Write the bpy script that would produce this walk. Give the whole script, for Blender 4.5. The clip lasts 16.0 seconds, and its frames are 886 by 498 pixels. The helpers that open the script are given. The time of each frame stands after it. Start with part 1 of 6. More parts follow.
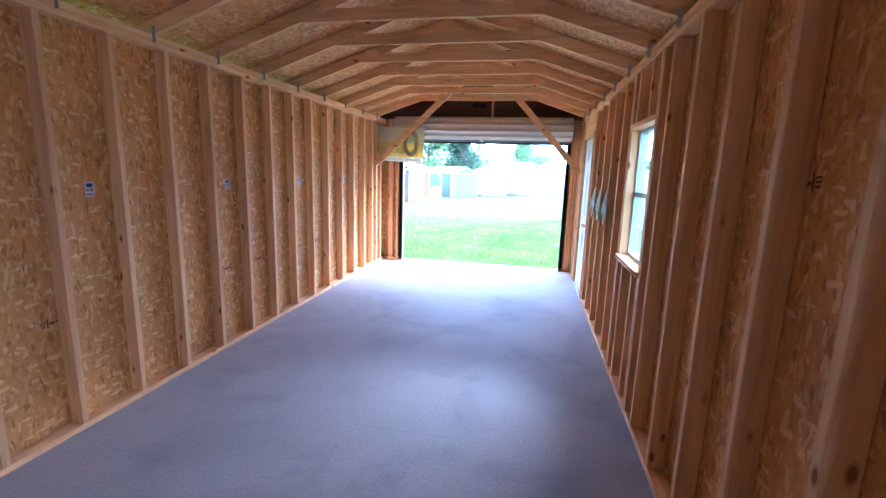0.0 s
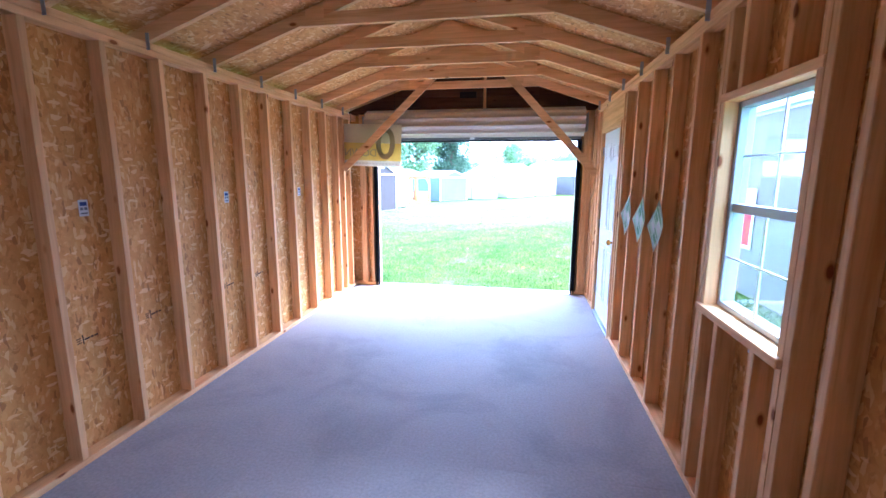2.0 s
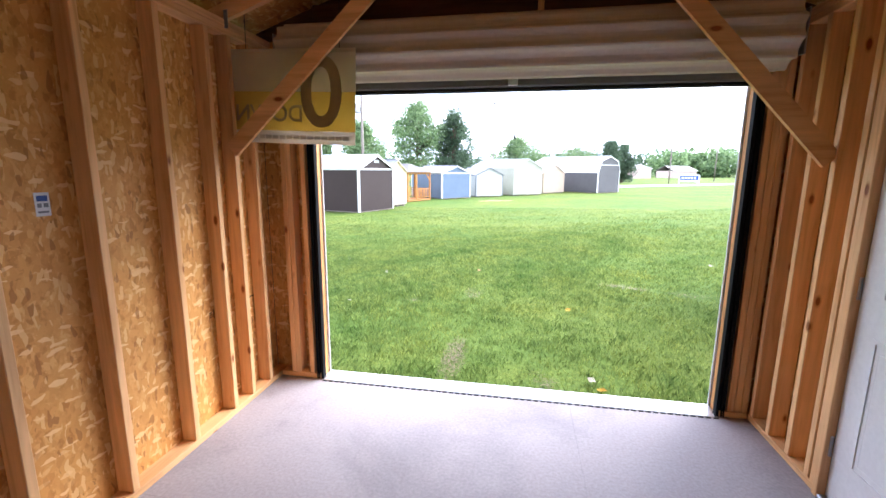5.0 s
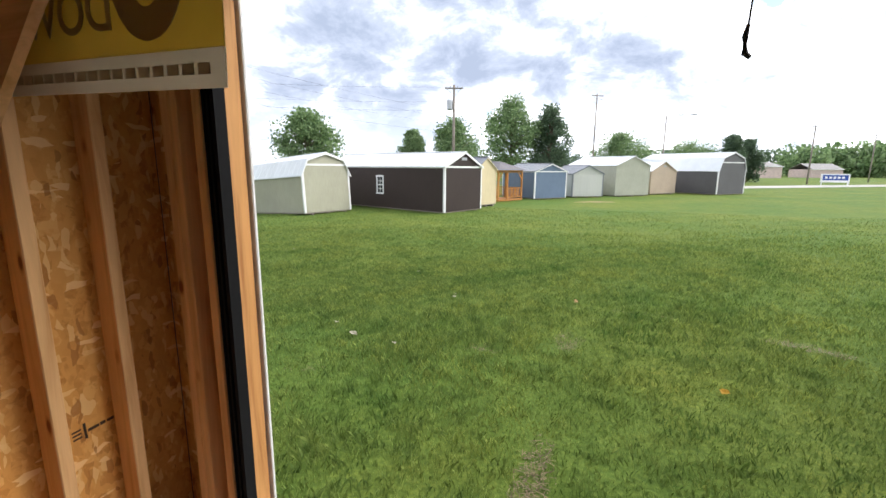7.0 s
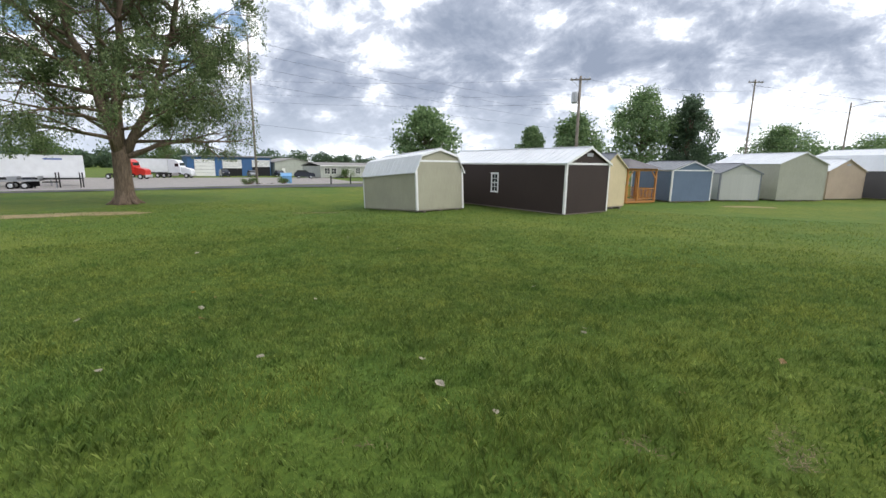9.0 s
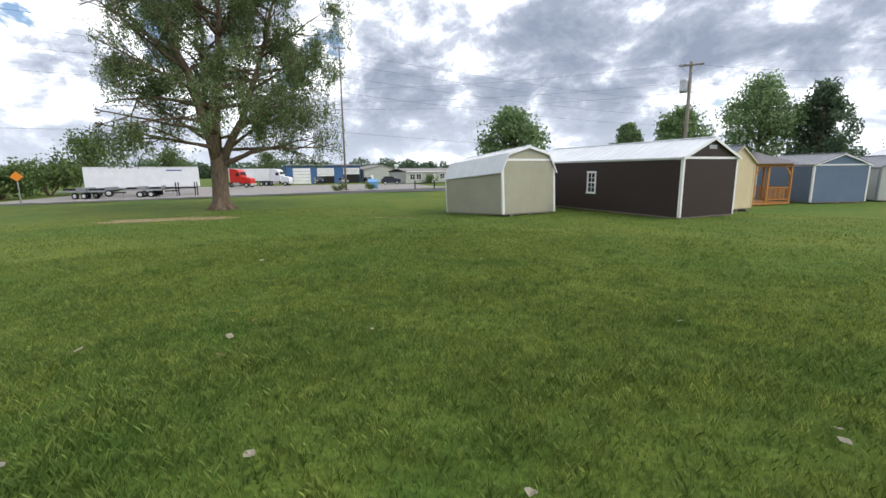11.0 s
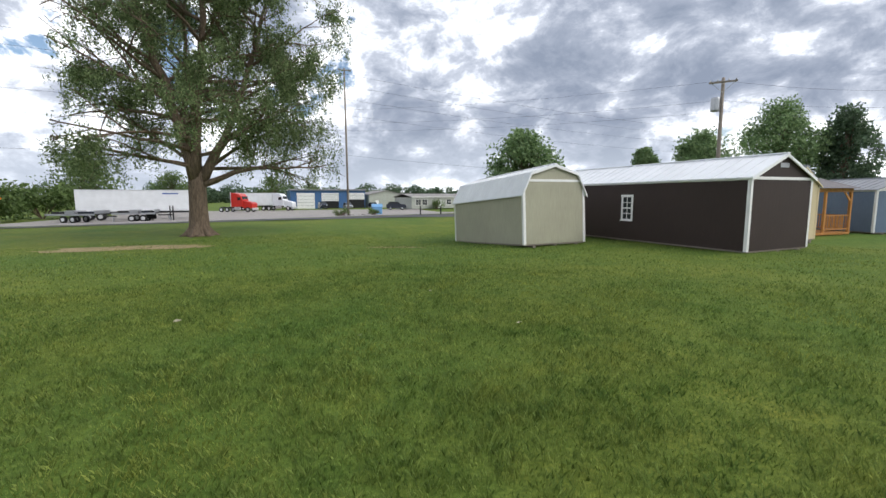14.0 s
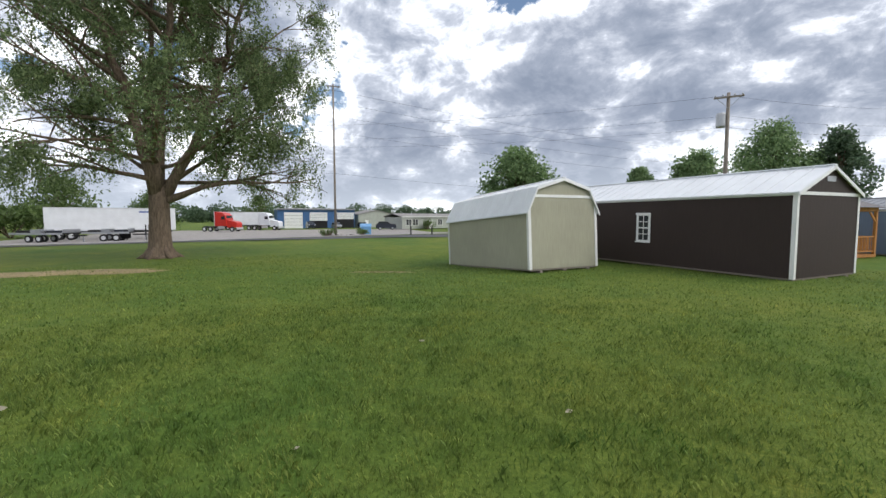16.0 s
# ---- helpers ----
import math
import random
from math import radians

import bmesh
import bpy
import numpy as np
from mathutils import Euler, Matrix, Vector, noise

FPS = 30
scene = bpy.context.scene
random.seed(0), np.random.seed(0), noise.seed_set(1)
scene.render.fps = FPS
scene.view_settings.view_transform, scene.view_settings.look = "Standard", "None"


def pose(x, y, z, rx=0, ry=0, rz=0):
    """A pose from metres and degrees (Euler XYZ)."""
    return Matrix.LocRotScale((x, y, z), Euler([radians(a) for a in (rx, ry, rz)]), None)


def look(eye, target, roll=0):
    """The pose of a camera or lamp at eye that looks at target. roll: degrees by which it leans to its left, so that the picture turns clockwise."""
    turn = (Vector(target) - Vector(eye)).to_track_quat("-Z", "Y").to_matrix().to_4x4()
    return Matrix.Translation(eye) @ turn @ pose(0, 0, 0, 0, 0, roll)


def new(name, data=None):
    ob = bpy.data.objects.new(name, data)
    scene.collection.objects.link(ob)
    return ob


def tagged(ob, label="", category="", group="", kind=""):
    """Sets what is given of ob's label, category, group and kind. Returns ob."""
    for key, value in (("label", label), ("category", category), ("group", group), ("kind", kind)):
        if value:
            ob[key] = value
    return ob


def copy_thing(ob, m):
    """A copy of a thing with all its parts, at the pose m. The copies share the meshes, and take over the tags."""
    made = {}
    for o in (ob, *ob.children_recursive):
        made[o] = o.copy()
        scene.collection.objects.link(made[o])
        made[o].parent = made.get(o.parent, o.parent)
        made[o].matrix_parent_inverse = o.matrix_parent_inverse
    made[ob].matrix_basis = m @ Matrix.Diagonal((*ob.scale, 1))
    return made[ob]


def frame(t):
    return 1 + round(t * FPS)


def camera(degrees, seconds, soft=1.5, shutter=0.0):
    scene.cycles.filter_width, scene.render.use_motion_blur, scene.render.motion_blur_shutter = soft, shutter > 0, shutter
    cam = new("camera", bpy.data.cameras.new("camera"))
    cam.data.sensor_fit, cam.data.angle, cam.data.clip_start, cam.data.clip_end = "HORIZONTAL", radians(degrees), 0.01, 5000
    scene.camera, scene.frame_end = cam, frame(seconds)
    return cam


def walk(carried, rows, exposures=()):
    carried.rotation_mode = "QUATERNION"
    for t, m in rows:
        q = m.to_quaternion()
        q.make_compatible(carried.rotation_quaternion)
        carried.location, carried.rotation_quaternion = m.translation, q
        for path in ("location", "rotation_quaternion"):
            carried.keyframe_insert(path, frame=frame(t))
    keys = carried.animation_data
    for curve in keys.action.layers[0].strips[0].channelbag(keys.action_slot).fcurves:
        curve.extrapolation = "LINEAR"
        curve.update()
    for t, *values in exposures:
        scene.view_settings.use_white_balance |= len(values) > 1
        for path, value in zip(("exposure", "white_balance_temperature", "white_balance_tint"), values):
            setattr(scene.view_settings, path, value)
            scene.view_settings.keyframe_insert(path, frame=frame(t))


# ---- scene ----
cam = camera(91.1, 16.0)
METRES, EYE, TILT, LEAN, TURN = 15.9, 1.59, 0.0, 0.0, 11.1
ROWS = [
    (0.0, 0.0, 0.0, 0.0, 0.33, -10.29, -1.81),
    (0.5, 0.0012, 0.0102, 0.0001, -0.84, -10.17, -0.56),
    (1.0, 0.0067, 0.0305, 0.0013, -1.01, -10.2, 0.0),
    (1.5, 0.0063, 0.0548, 0.0005, -1.03, -9.96, -0.15),
    (2.0, 0.0043, 0.0842, 0.0009, -1.11, -9.76, -0.22),
    (2.5, 0.0085, 0.1156, 0.0004, -1.28, -9.18, -0.27),
    (3.0, 0.0051, 0.1504, -0.0029, -1.21, -9.44, -0.39),
    (3.5, 0.0044, 0.1857, -0.0014, -1.99, -9.8, -0.59),
    (6.0, 0.0127, 0.3411, -0.0029, 2.91, -10.78, 0.15),
    (6.5, 0.0175, 0.3695, -0.002, 8.55, -10.73, 0.23),
    (7.0, 0.0132, 0.3983, -0.0031, 11.14, -10.6, -0.44),
    (7.5, 0.0111, 0.4256, -0.0039, 13.99, -9.1, -0.44),
    (8.0, 0.007, 0.4514, -0.0032, 21.61, -8.83, 0.17),
    (8.5, -0.0075, 0.4735, -0.0061, 25.75, -9.28, 0.42),
    (9.0, -0.0153, 0.4913, -0.011, 26.15, -10.86, -0.65),
    (9.5, -0.0199, 0.5146, -0.0209, 31.41, -9.5, -0.7),
    (10.0, -0.0351, 0.5408, -0.0241, 34.49, -10.21, 0.36),
    (12.5, -0.1562, 0.6733, -0.0344, 38.64, -9.56, 0.17),
    (13.0, -0.1783, 0.7036, -0.0367, 38.16, -8.44, 0.29),
    (13.5, -0.1991, 0.7349, -0.0364, 38.06, -8.0, 0.35),
    (14.0, -0.2205, 0.7631, -0.0375, 37.79, -6.8, 0.3),
    (14.5, -0.241, 0.7927, -0.0395, 37.56, -6.16, 0.29),
    (15.0, -0.2656, 0.8196, -0.0424, 37.39, -5.97, 0.19),
    (15.5, -0.2918, 0.8483, -0.0432, 36.95, -5.37, 0.04),
    (16.0, -0.3176, 0.8793, -0.044, 36.56, -4.14, 0.09),
]
EXPO = [(0.0, 4.2, 4200, 13), (1.5, 4.25, 4200, 14), (2.5, 4.0, 4450, 16), (3.5, 3.45, 4950, 19), (6.0, 2.05, 6150, 17), (6.5, 1.7, 6350, 15), (7.0, 1.3, 6500, 11), (7.5, 0.85, 6500, 10), (8.0, 0.66, 6500, 10), (12.5, 0.55, 6500, 10), (16.0, 0.42, 6500, 10)]
walk(cam, [(t, pose(0, 0, EYE, TILT, LEAN, TURN) @ pose(METRES * x, METRES * y, METRES * z, 90 + pitch, roll, yaw)) for t, x, y, z, yaw, pitch, roll in ROWS], EXPO)

# ---- sky, clouds and sun ----
SUN_AZ, SUN_EL = radians(60), radians(44)     # azimuth measured from +y towards +x


def build_world():
    w = bpy.data.worlds.new("cloudy_sky")
    w.use_nodes = True
    scene.world = w
    nt = w.node_tree
    nt.nodes.clear()
    N, L = nt.nodes.new, nt.links.new
    out, bg = N("ShaderNodeOutputWorld"), N("ShaderNodeBackground")
    bg.inputs["Strength"].default_value = 0.10
    L(bg.outputs[0], out.inputs[0])
    sky = N("ShaderNodeTexSky")
    sky.sky_type, sky.sun_disc = 'NISHITA', False
    sky.sun_elevation, sky.sun_rotation = SUN_EL, SUN_AZ
    tc = N("ShaderNodeTexCoord")
    sep = N("ShaderNodeSeparateXYZ")
    L(tc.outputs["Generated"], sep.inputs[0])
    # the cloud deck: directions carried onto a flat layer above the place
    zc = N("ShaderNodeMath"); zc.operation = 'MAXIMUM'; zc.inputs[1].default_value = 0.0
    L(sep.outputs["Z"], zc.inputs[0])
    za = N("ShaderNodeMath"); za.operation = 'ADD'; za.inputs[1].default_value = 0.62
    L(zc.outputs[0], za.inputs[0])
    comb = N("ShaderNodeCombineXYZ")
    for k in ("X", "Y"):
        d = N("ShaderNodeMath"); d.operation = 'DIVIDE'
        L(sep.outputs[k], d.inputs[0]); L(za.outputs[0], d.inputs[1]); L(d.outputs[0], comb.inputs[k])
    L(sep.outputs["Z"], comb.inputs["Z"])

    def noisy(scale, detail, rough, dist, offset):
        mp = N("ShaderNodeMapping"); mp.inputs["Location"].default_value = offset
        L(comb.outputs[0], mp.inputs[0])
        n = N("ShaderNodeTexNoise")
        n.inputs["Scale"].default_value, n.inputs["Detail"].default_value = scale, detail
        n.inputs["Roughness"].default_value, n.inputs["Distortion"].default_value = rough, dist
        L(mp.outputs[0], n.inputs["Vector"])
        return n.outputs["Fac"]

    def ramp(fac, stops):
        r = N("ShaderNodeValToRGB")
        el = r.color_ramp.elements
        while len(el) < len(stops):
            el.new(0.5)
        for e, (p, c) in zip(el, stops):
            e.position, e.color = p, (*c, 1)
        L(fac, r.inputs[0])
        return r.outputs[0]
    # one thickness for the whole deck: open blue, bright thin edges, grey bellies
    def blend(a, b, share):
        m = N("ShaderNodeMix")
        m.inputs[0].default_value = share
        L(a, m.inputs[2]); L(b, m.inputs[3])
        return m.outputs[0]
    thick = blend(noisy(2.3, 6, 0.55, 0.15, (3.1, 1.7, 0)), noisy(6.5, 12, 0.64, 0.3, (7.4, 2.2, 0.3)), 0.43)
    cover = ramp(thick, [(0.40, (0, 0, 0)), (0.43, (1, 1, 1))])
    body = ramp(thick, [(0.41, (9.0, 9.4, 10.2)), (0.44, (14.0, 14.2, 14.6)), (0.468, (8.4, 8.8, 9.7)), (0.50, (4.8, 5.2, 6.05)), (0.54, (3.1, 3.5, 4.35)), (0.60, (2.2, 2.6, 3.4))])
    mix = N("ShaderNodeMix"); mix.data_type = 'RGBA'
    L(cover, mix.inputs[0]); L(sky.outputs[0], mix.inputs[6]); L(body, mix.inputs[7])
    # brighter, paler band low down
    low = N("ShaderNodeMapRange")
    low.inputs["From Min"].default_value, low.inputs["From Max"].default_value = 0.0, 0.16
    low.inputs["To Min"].default_value, low.inputs["To Max"].default_value = 0.40, 0.0
    L(sep.outputs["Z"], low.inputs[0])
    mix2 = N("ShaderNodeMix"); mix2.data_type = 'RGBA'
    mix2.inputs[7].default_value = (8.4, 9.1, 10.0, 1)
    L(low.outputs[0], mix2.inputs[0]); L(mix.outputs[2], mix2.inputs[6])
    L(mix2.outputs[2], bg.inputs[0])


build_world()
sun = new("sun", bpy.data.lights.new("sun", 'SUN'))
sun.data.energy, sun.data.angle, sun.data.color = 1.6, radians(45), (1.0, 0.95, 0.88)
sun.matrix_world = look((math.sin(SUN_AZ) * 60, math.cos(SUN_AZ) * 60, 60 * math.tan(SUN_EL)), (0, 0, 0))


# added fill lamp in an unseen side window, behind the start of the walk
side = new("added_side_fill", bpy.data.lights.new("added_side_fill", 'AREA'))
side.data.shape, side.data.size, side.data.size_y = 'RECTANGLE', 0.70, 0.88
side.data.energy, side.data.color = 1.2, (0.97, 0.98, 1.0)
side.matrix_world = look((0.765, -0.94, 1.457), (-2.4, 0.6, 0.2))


# ---- materials ----
def material(name, rough=0.7, metal=0.0, spec=0.5):
    m = bpy.data.materials.new(name)
    m.use_nodes = True
    b = m.node_tree.nodes["Principled BSDF"]
    b.inputs["Roughness"].default_value, b.inputs["Metallic"].default_value = rough, metal
    b.inputs["Specular IOR Level"].default_value = spec
    return m, m.node_tree, b


def node(nt, kind, **values):
    n = nt.nodes.new(kind)
    for k, v in values.items():
        n.inputs[k.replace("_", " ")].default_value = v
    return n


def coords(nt, scale=(1, 1, 1), rot=(0, 0, 0), per_object=False):
    tc = nt.nodes.new("ShaderNodeTexCoord")
    mp = node(nt, "ShaderNodeMapping", Scale=scale, Rotation=rot)
    nt.links.new(tc.outputs["Object"], mp.inputs["Vector"])
    if per_object:
        oi = nt.nodes.new("ShaderNodeObjectInfo")
        mul = nt.nodes.new("ShaderNodeMath"); mul.operation = 'MULTIPLY'; mul.inputs[1].default_value = 37.0
        nt.links.new(oi.outputs["Random"], mul.inputs[0])
        cb = nt.nodes.new("ShaderNodeCombineXYZ")
        for k in "XYZ":
            nt.links.new(mul.outputs[0], cb.inputs[k])
        nt.links.new(cb.outputs[0], mp.inputs["Location"])
    return mp.outputs[0]


def ramped(nt, fac, stops):
    r = nt.nodes.new("ShaderNodeValToRGB")
    el = r.color_ramp.elements
    while len(el) < len(stops):
        el.new(0.5)
    for e, (p, c) in zip(el, stops):
        e.position, e.color = p, (*c, 1)
    nt.links.new(fac, r.inputs[0])
    return r.outputs[0]


def mixed(nt, fac, a, b, mode='MIX'):
    m = nt.nodes.new("ShaderNodeMix")
    m.data_type, m.blend_type = 'RGBA', mode
    for sock, v in ((m.inputs[0], fac), (m.inputs[6], a), (m.inputs[7], b)):
        if hasattr(v, "is_output"):
            nt.links.new(v, sock)
        else:
            sock.default_value = v if not isinstance(v, tuple) else (*v, 1)
    return m.outputs[2]


def bumped(nt, b, height, strength=0.3, distance=0.01):
    bp = node(nt, "ShaderNodeBump", Strength=strength, Distance=distance)
    nt.links.new(height, bp.inputs["Height"])
    nt.links.new(bp.outputs[0], b.inputs["Normal"])


def noise_fac(nt, vec, scale, detail=5, rough=0.55, dist=0.0):
    n = node(nt, "ShaderNodeTexNoise", Scale=scale, Detail=detail, Roughness=rough, Distortion=dist)
    nt.links.new(vec, n.inputs["Vector"])
    return n.outputs["Fac"]


def painted(name, col, rough=0.55, var=0.12, dirt=0.15, grain=40, bump=0.08, metal=0.0, spec=0.4):
    """A plain painted or coated surface: fine mottling, larger stains, slight relief."""
    m, nt, b = material(name, rough, metal, spec)
    v = coords(nt)
    fine = noise_fac(nt, v, grain, 4)
    big = noise_fac(nt, v, 0.9, 6, 0.6)
    lo, hi = tuple(c * (1 - var) for c in col), tuple(min(1, c * (1 + var)) for c in col)
    c1 = ramped(nt, fine, [(0.3, lo), (0.7, hi)])
    st = ramped(nt, big, [(0.35, tuple(1 - dirt for _ in col)), (0.65, (1, 1, 1))])
    nt.links.new(mixed(nt, 1.0, c1, st, 'MULTIPLY'), b.inputs["Base Color"])
    bumped(nt, b, fine, bump, 0.003)
    return m


def siding(name, col, rough=0.5):
    """Painted panel siding with upright grooves, 0.2 m apart."""
    m, nt, b = material(name, rough, 0, 0.25)
    v = coords(nt)
    fine, big = noise_fac(nt, coords(nt, (30, 30, 2)), 1.0, 4), noise_fac(nt, v, 0.7, 6, 0.6)
    c1 = ramped(nt, fine, [(0.3, tuple(c * 0.92 for c in col)), (0.7, tuple(c * 1.08 for c in col))])
    st = ramped(nt, big, [(0.3, (0.86, 0.86, 0.86)), (0.7, (1, 1, 1))])
    nt.links.new(mixed(nt, 1.0, c1, st, 'MULTIPLY'), b.inputs["Base Color"])
    w = node(nt, "ShaderNodeTexWave", Scale=1.55)
    w.wave_profile = 'SIN'
    nt.links.new(v, w.inputs["Vector"])
    g = ramped(nt, w.outputs["Fac"], [(0.0, (0, 0, 0)), (0.06, (1, 1, 1))])
    bumped(nt, b, mixed(nt, 0.25, g, fine), 0.35, 0.004)
    return m


def lumber(name, axis, light=(0.80, 0.49, 0.225), dark=(0.65, 0.345, 0.13)):
    """Sawn pine, grain along axis, with knots; each piece differs."""
    m, nt, b = material(name, 0.62, 0, 0.35)
    sc = [26, 26, 26]
    sc[axis] = 1.6
    v = coords(nt, tuple(sc), per_object=True)
    grain = noise_fac(nt, v, 1.0, 6, 0.6, 0.6)
    c = ramped(nt, grain, [(0.3, dark), (0.5, light), (0.72, tuple(min(1, k * 1.18) for k in light))])
    ks = [8, 8, 8]
    ks[axis] = 3.6
    vo = node(nt, "ShaderNodeTexVoronoi", Scale=1.0)
    nt.links.new(coords(nt, tuple(ks), per_object=True), vo.inputs["Vector"])
    knot = ramped(nt, vo.outputs["Distance"], [(0.075, (0.34, 0.17, 0.08)), (0.10, (0.75, 0.62, 0.5)), (0.15, (1, 1, 1))])
    c = mixed(nt, 1.0, c, knot, 'MULTIPLY')
    oi = nt.nodes.new("ShaderNodeObjectInfo")
    c = mixed(nt, 1.0, c, ramped(nt, oi.outputs["Random"], [(0, (0.86, 0.82, 0.78)), (1, (1.08, 1.06, 1.04))]), 'MULTIPLY')
    nt.links.new(c, b.inputs["Base Color"])
    bumped(nt, b, grain, 0.15, 0.002)
    return m


def strand_board(name, along):
    """Oriented strand board: layers of pale and dark flakes, roughly along one axis."""
    m, nt, b = material(name, 0.6, 0, 0.3)
    base = coords(nt)
    wob = node(nt, "ShaderNodeTexNoise", Scale=9.0, Detail=2.0)
    nt.links.new(base, wob.inputs["Vector"])
    off = mixed(nt, 0.05, base, wob.outputs["Color"], 'ADD')

    def flakes(stretch, cross, turn):
        sc = [cross, cross, cross]
        sc[along] = stretch
        mp = node(nt, "ShaderNodeMapping", Scale=tuple(sc), Rotation=tuple(turn if i != along else 0.2 for i in range(3)))
        nt.links.new(off, mp.inputs["Vector"])
        vo = node(nt, "ShaderNodeTexVoronoi", Scale=1.0)
        nt.links.new(mp.outputs[0], vo.inputs["Vector"])
        se = nt.nodes.new("ShaderNodeSeparateColor")
        nt.links.new(vo.outputs["Color"], se.inputs[0])
        return se.outputs
    layers = [flakes(*f) for f in ((20, 40, 0.45), (26, 46, -0.6), (20, 60, 1.2), (22, 64, 0.9), (58, 20, -0.5))]
    stops = [(0.0, (0.52, 0.235, 0.055)), (0.2, (0.64, 0.315, 0.078)), (0.8, (0.71, 0.365, 0.098)), (1.0, (0.78, 0.45, 0.155))]
    a, c, d = (ramped(nt, f[0], stops) for f in layers[:3])
    sel = ramped(nt, noise_fac(nt, base, 24, 3), [(0.45, (0, 0, 0)), (0.55, (1, 1, 1))])
    sel2 = ramped(nt, noise_fac(nt, base, 17, 3, 0.6, 1.0), [(0.56, (0, 0, 0)), (0.62, (1, 1, 1))])
    col = mixed(nt, sel2, mixed(nt, sel, a, c), d)
    # sparse pale slivers and a few dark ones on top
    for f, cut, tone in ((layers[3], 0.90, (0.82, 0.53, 0.22)), (layers[4], 0.93, (0.88, 0.60, 0.28)), (layers[3], None, (0.40, 0.175, 0.045))):
        if cut:
            m2 = ramped(nt, f[1], [(cut, (0, 0, 0)), (cut + 0.02, (0.9, 0.9, 0.9))])
        else:
            m2 = ramped(nt, f[1], [(0.04, (0.8, 0.8, 0.8)), (0.06, (0, 0, 0))])
        col = mixed(nt, m2, col, tone)
    big = ramped(nt, noise_fac(nt, base, 1.3, 4), [(0.3, (0.82, 0.80, 0.78)), (0.7, (1.08, 1.06, 1.02))])
    nt.links.new(mixed(nt, 1.0, col, big, 'MULTIPLY'), b.inputs["Base Color"])
    bumped(nt, b, layers[0][0], 0.25, 0.003)
    return m


def floor_board():
    m, nt, b = material("floor_coating", 0.75, 0, 0.2)
    v = coords(nt)
    fine, big = noise_fac(nt, v, 60, 4), noise_fac(nt, v, 1.1, 7, 0.62, 0.5)
    c = ramped(nt, fine, [(0.3, (0.310, 0.280, 0.280)), (0.7, (0.392, 0.356, 0.354))])
    st = ramped(nt, big, [(0.32, (0.74, 0.74, 0.76)), (0.5, (1, 1, 1)), (0.75, (1.10, 1.08, 1.06))])
    nt.links.new(mixed(nt, 1.0, c, st, 'MULTIPLY'), b.inputs["Base Color"])
    nt.links.new(ramped(nt, noise_fac(nt, v, 3.0, 6), [(0.3, (0.62,) * 3), (0.7, (0.8,) * 3)]), b.inputs["Roughness"])
    bumped(nt, b, fine, 0.06, 0.002)
    return m


def turf(name="turf"):
    m, nt, b = material(name, 0.9, 0, 0.15)
    v = coords(nt)
    fine, mid, big = noise_fac(nt, v, 28, 6, 0.7), noise_fac(nt, v, 1.6, 6, 0.65), noise_fac(nt, v, 0.16, 5, 0.6)
    c = ramped(nt, fine, [(0.25, (0.040, 0.068, 0.012)), (0.5, (0.097, 0.146, 0.026)), (0.75, (0.178, 0.222, 0.050))])
    pat = ramped(nt, mid, [(0.3, (0.72, 0.80, 0.7)), (0.55, (1, 1, 1)), (0.78, (1.35, 1.15, 1.05))])
    c = mixed(nt, 1.0, c, pat, 'MULTIPLY')
    far = ramped(nt, big, [(0.38, (0.80, 0.94, 0.85)), (0.62, (1.28, 1.10, 0.95))])
    nt.links.new(mixed(nt, 1.0, c, far, 'MULTIPLY'), b.inputs["Base Color"])
    bumped(nt, b, fine, 0.6, 0.03)
    return m


def leafy(name, dark, light, through_light=0.3, patchy=False):
    m, nt, b = material(name, 0.55, 0, 0.3)
    g = nt.nodes.new("ShaderNodeNewGeometry")
    c = ramped(nt, g.outputs["Random Per Island"], [(0, dark), (1, light)])
    if patchy:
        v = coords(nt)
        c = mixed(nt, 1.0, c, ramped(nt, noise_fac(nt, v, 0.9, 5, 0.65), [(0.3, (0.60, 0.76, 0.65)), (0.5, (1, 1, 1)), (0.7, (1.30, 1.14, 1.0))]), 'MULTIPLY')
        c = mixed(nt, 1.0, c, ramped(nt, noise_fac(nt, v, 6.0, 3, 0.6), [(0.35, (0.58, 0.68, 0.62)), (0.65, (1.26, 1.20, 1.1))]), 'MULTIPLY')
    nt.links.new(c, b.inputs["Base Color"])
    tr = nt.nodes.new("ShaderNodeBsdfTranslucent")
    nt.links.new(c, tr.inputs[0])
    ms = nt.nodes.new("ShaderNodeMixShader")
    ms.inputs[0].default_value = through_light
    nt.links.new(b.outputs[0], ms.inputs[1]); nt.links.new(tr.outputs[0], ms.inputs[2])
    nt.links.new(ms.outputs[0], nt.nodes["Material Output"].inputs[0])
    return m


def bark():
    m, nt, b = material("bark", 0.9, 0, 0.2)
    v = coords(nt, (9, 9, 1.6))
    f = noise_fac(nt, v, 1.5, 8, 0.7, 0.8)
    nt.links.new(ramped(nt, f, [(0.3, (0.07, 0.05, 0.035)), (0.6, (0.20, 0.15, 0.11)), (0.8, (0.30, 0.235, 0.175))]), b.inputs["Base Color"])
    bumped(nt, b, f, 0.8, 0.04)
    return m


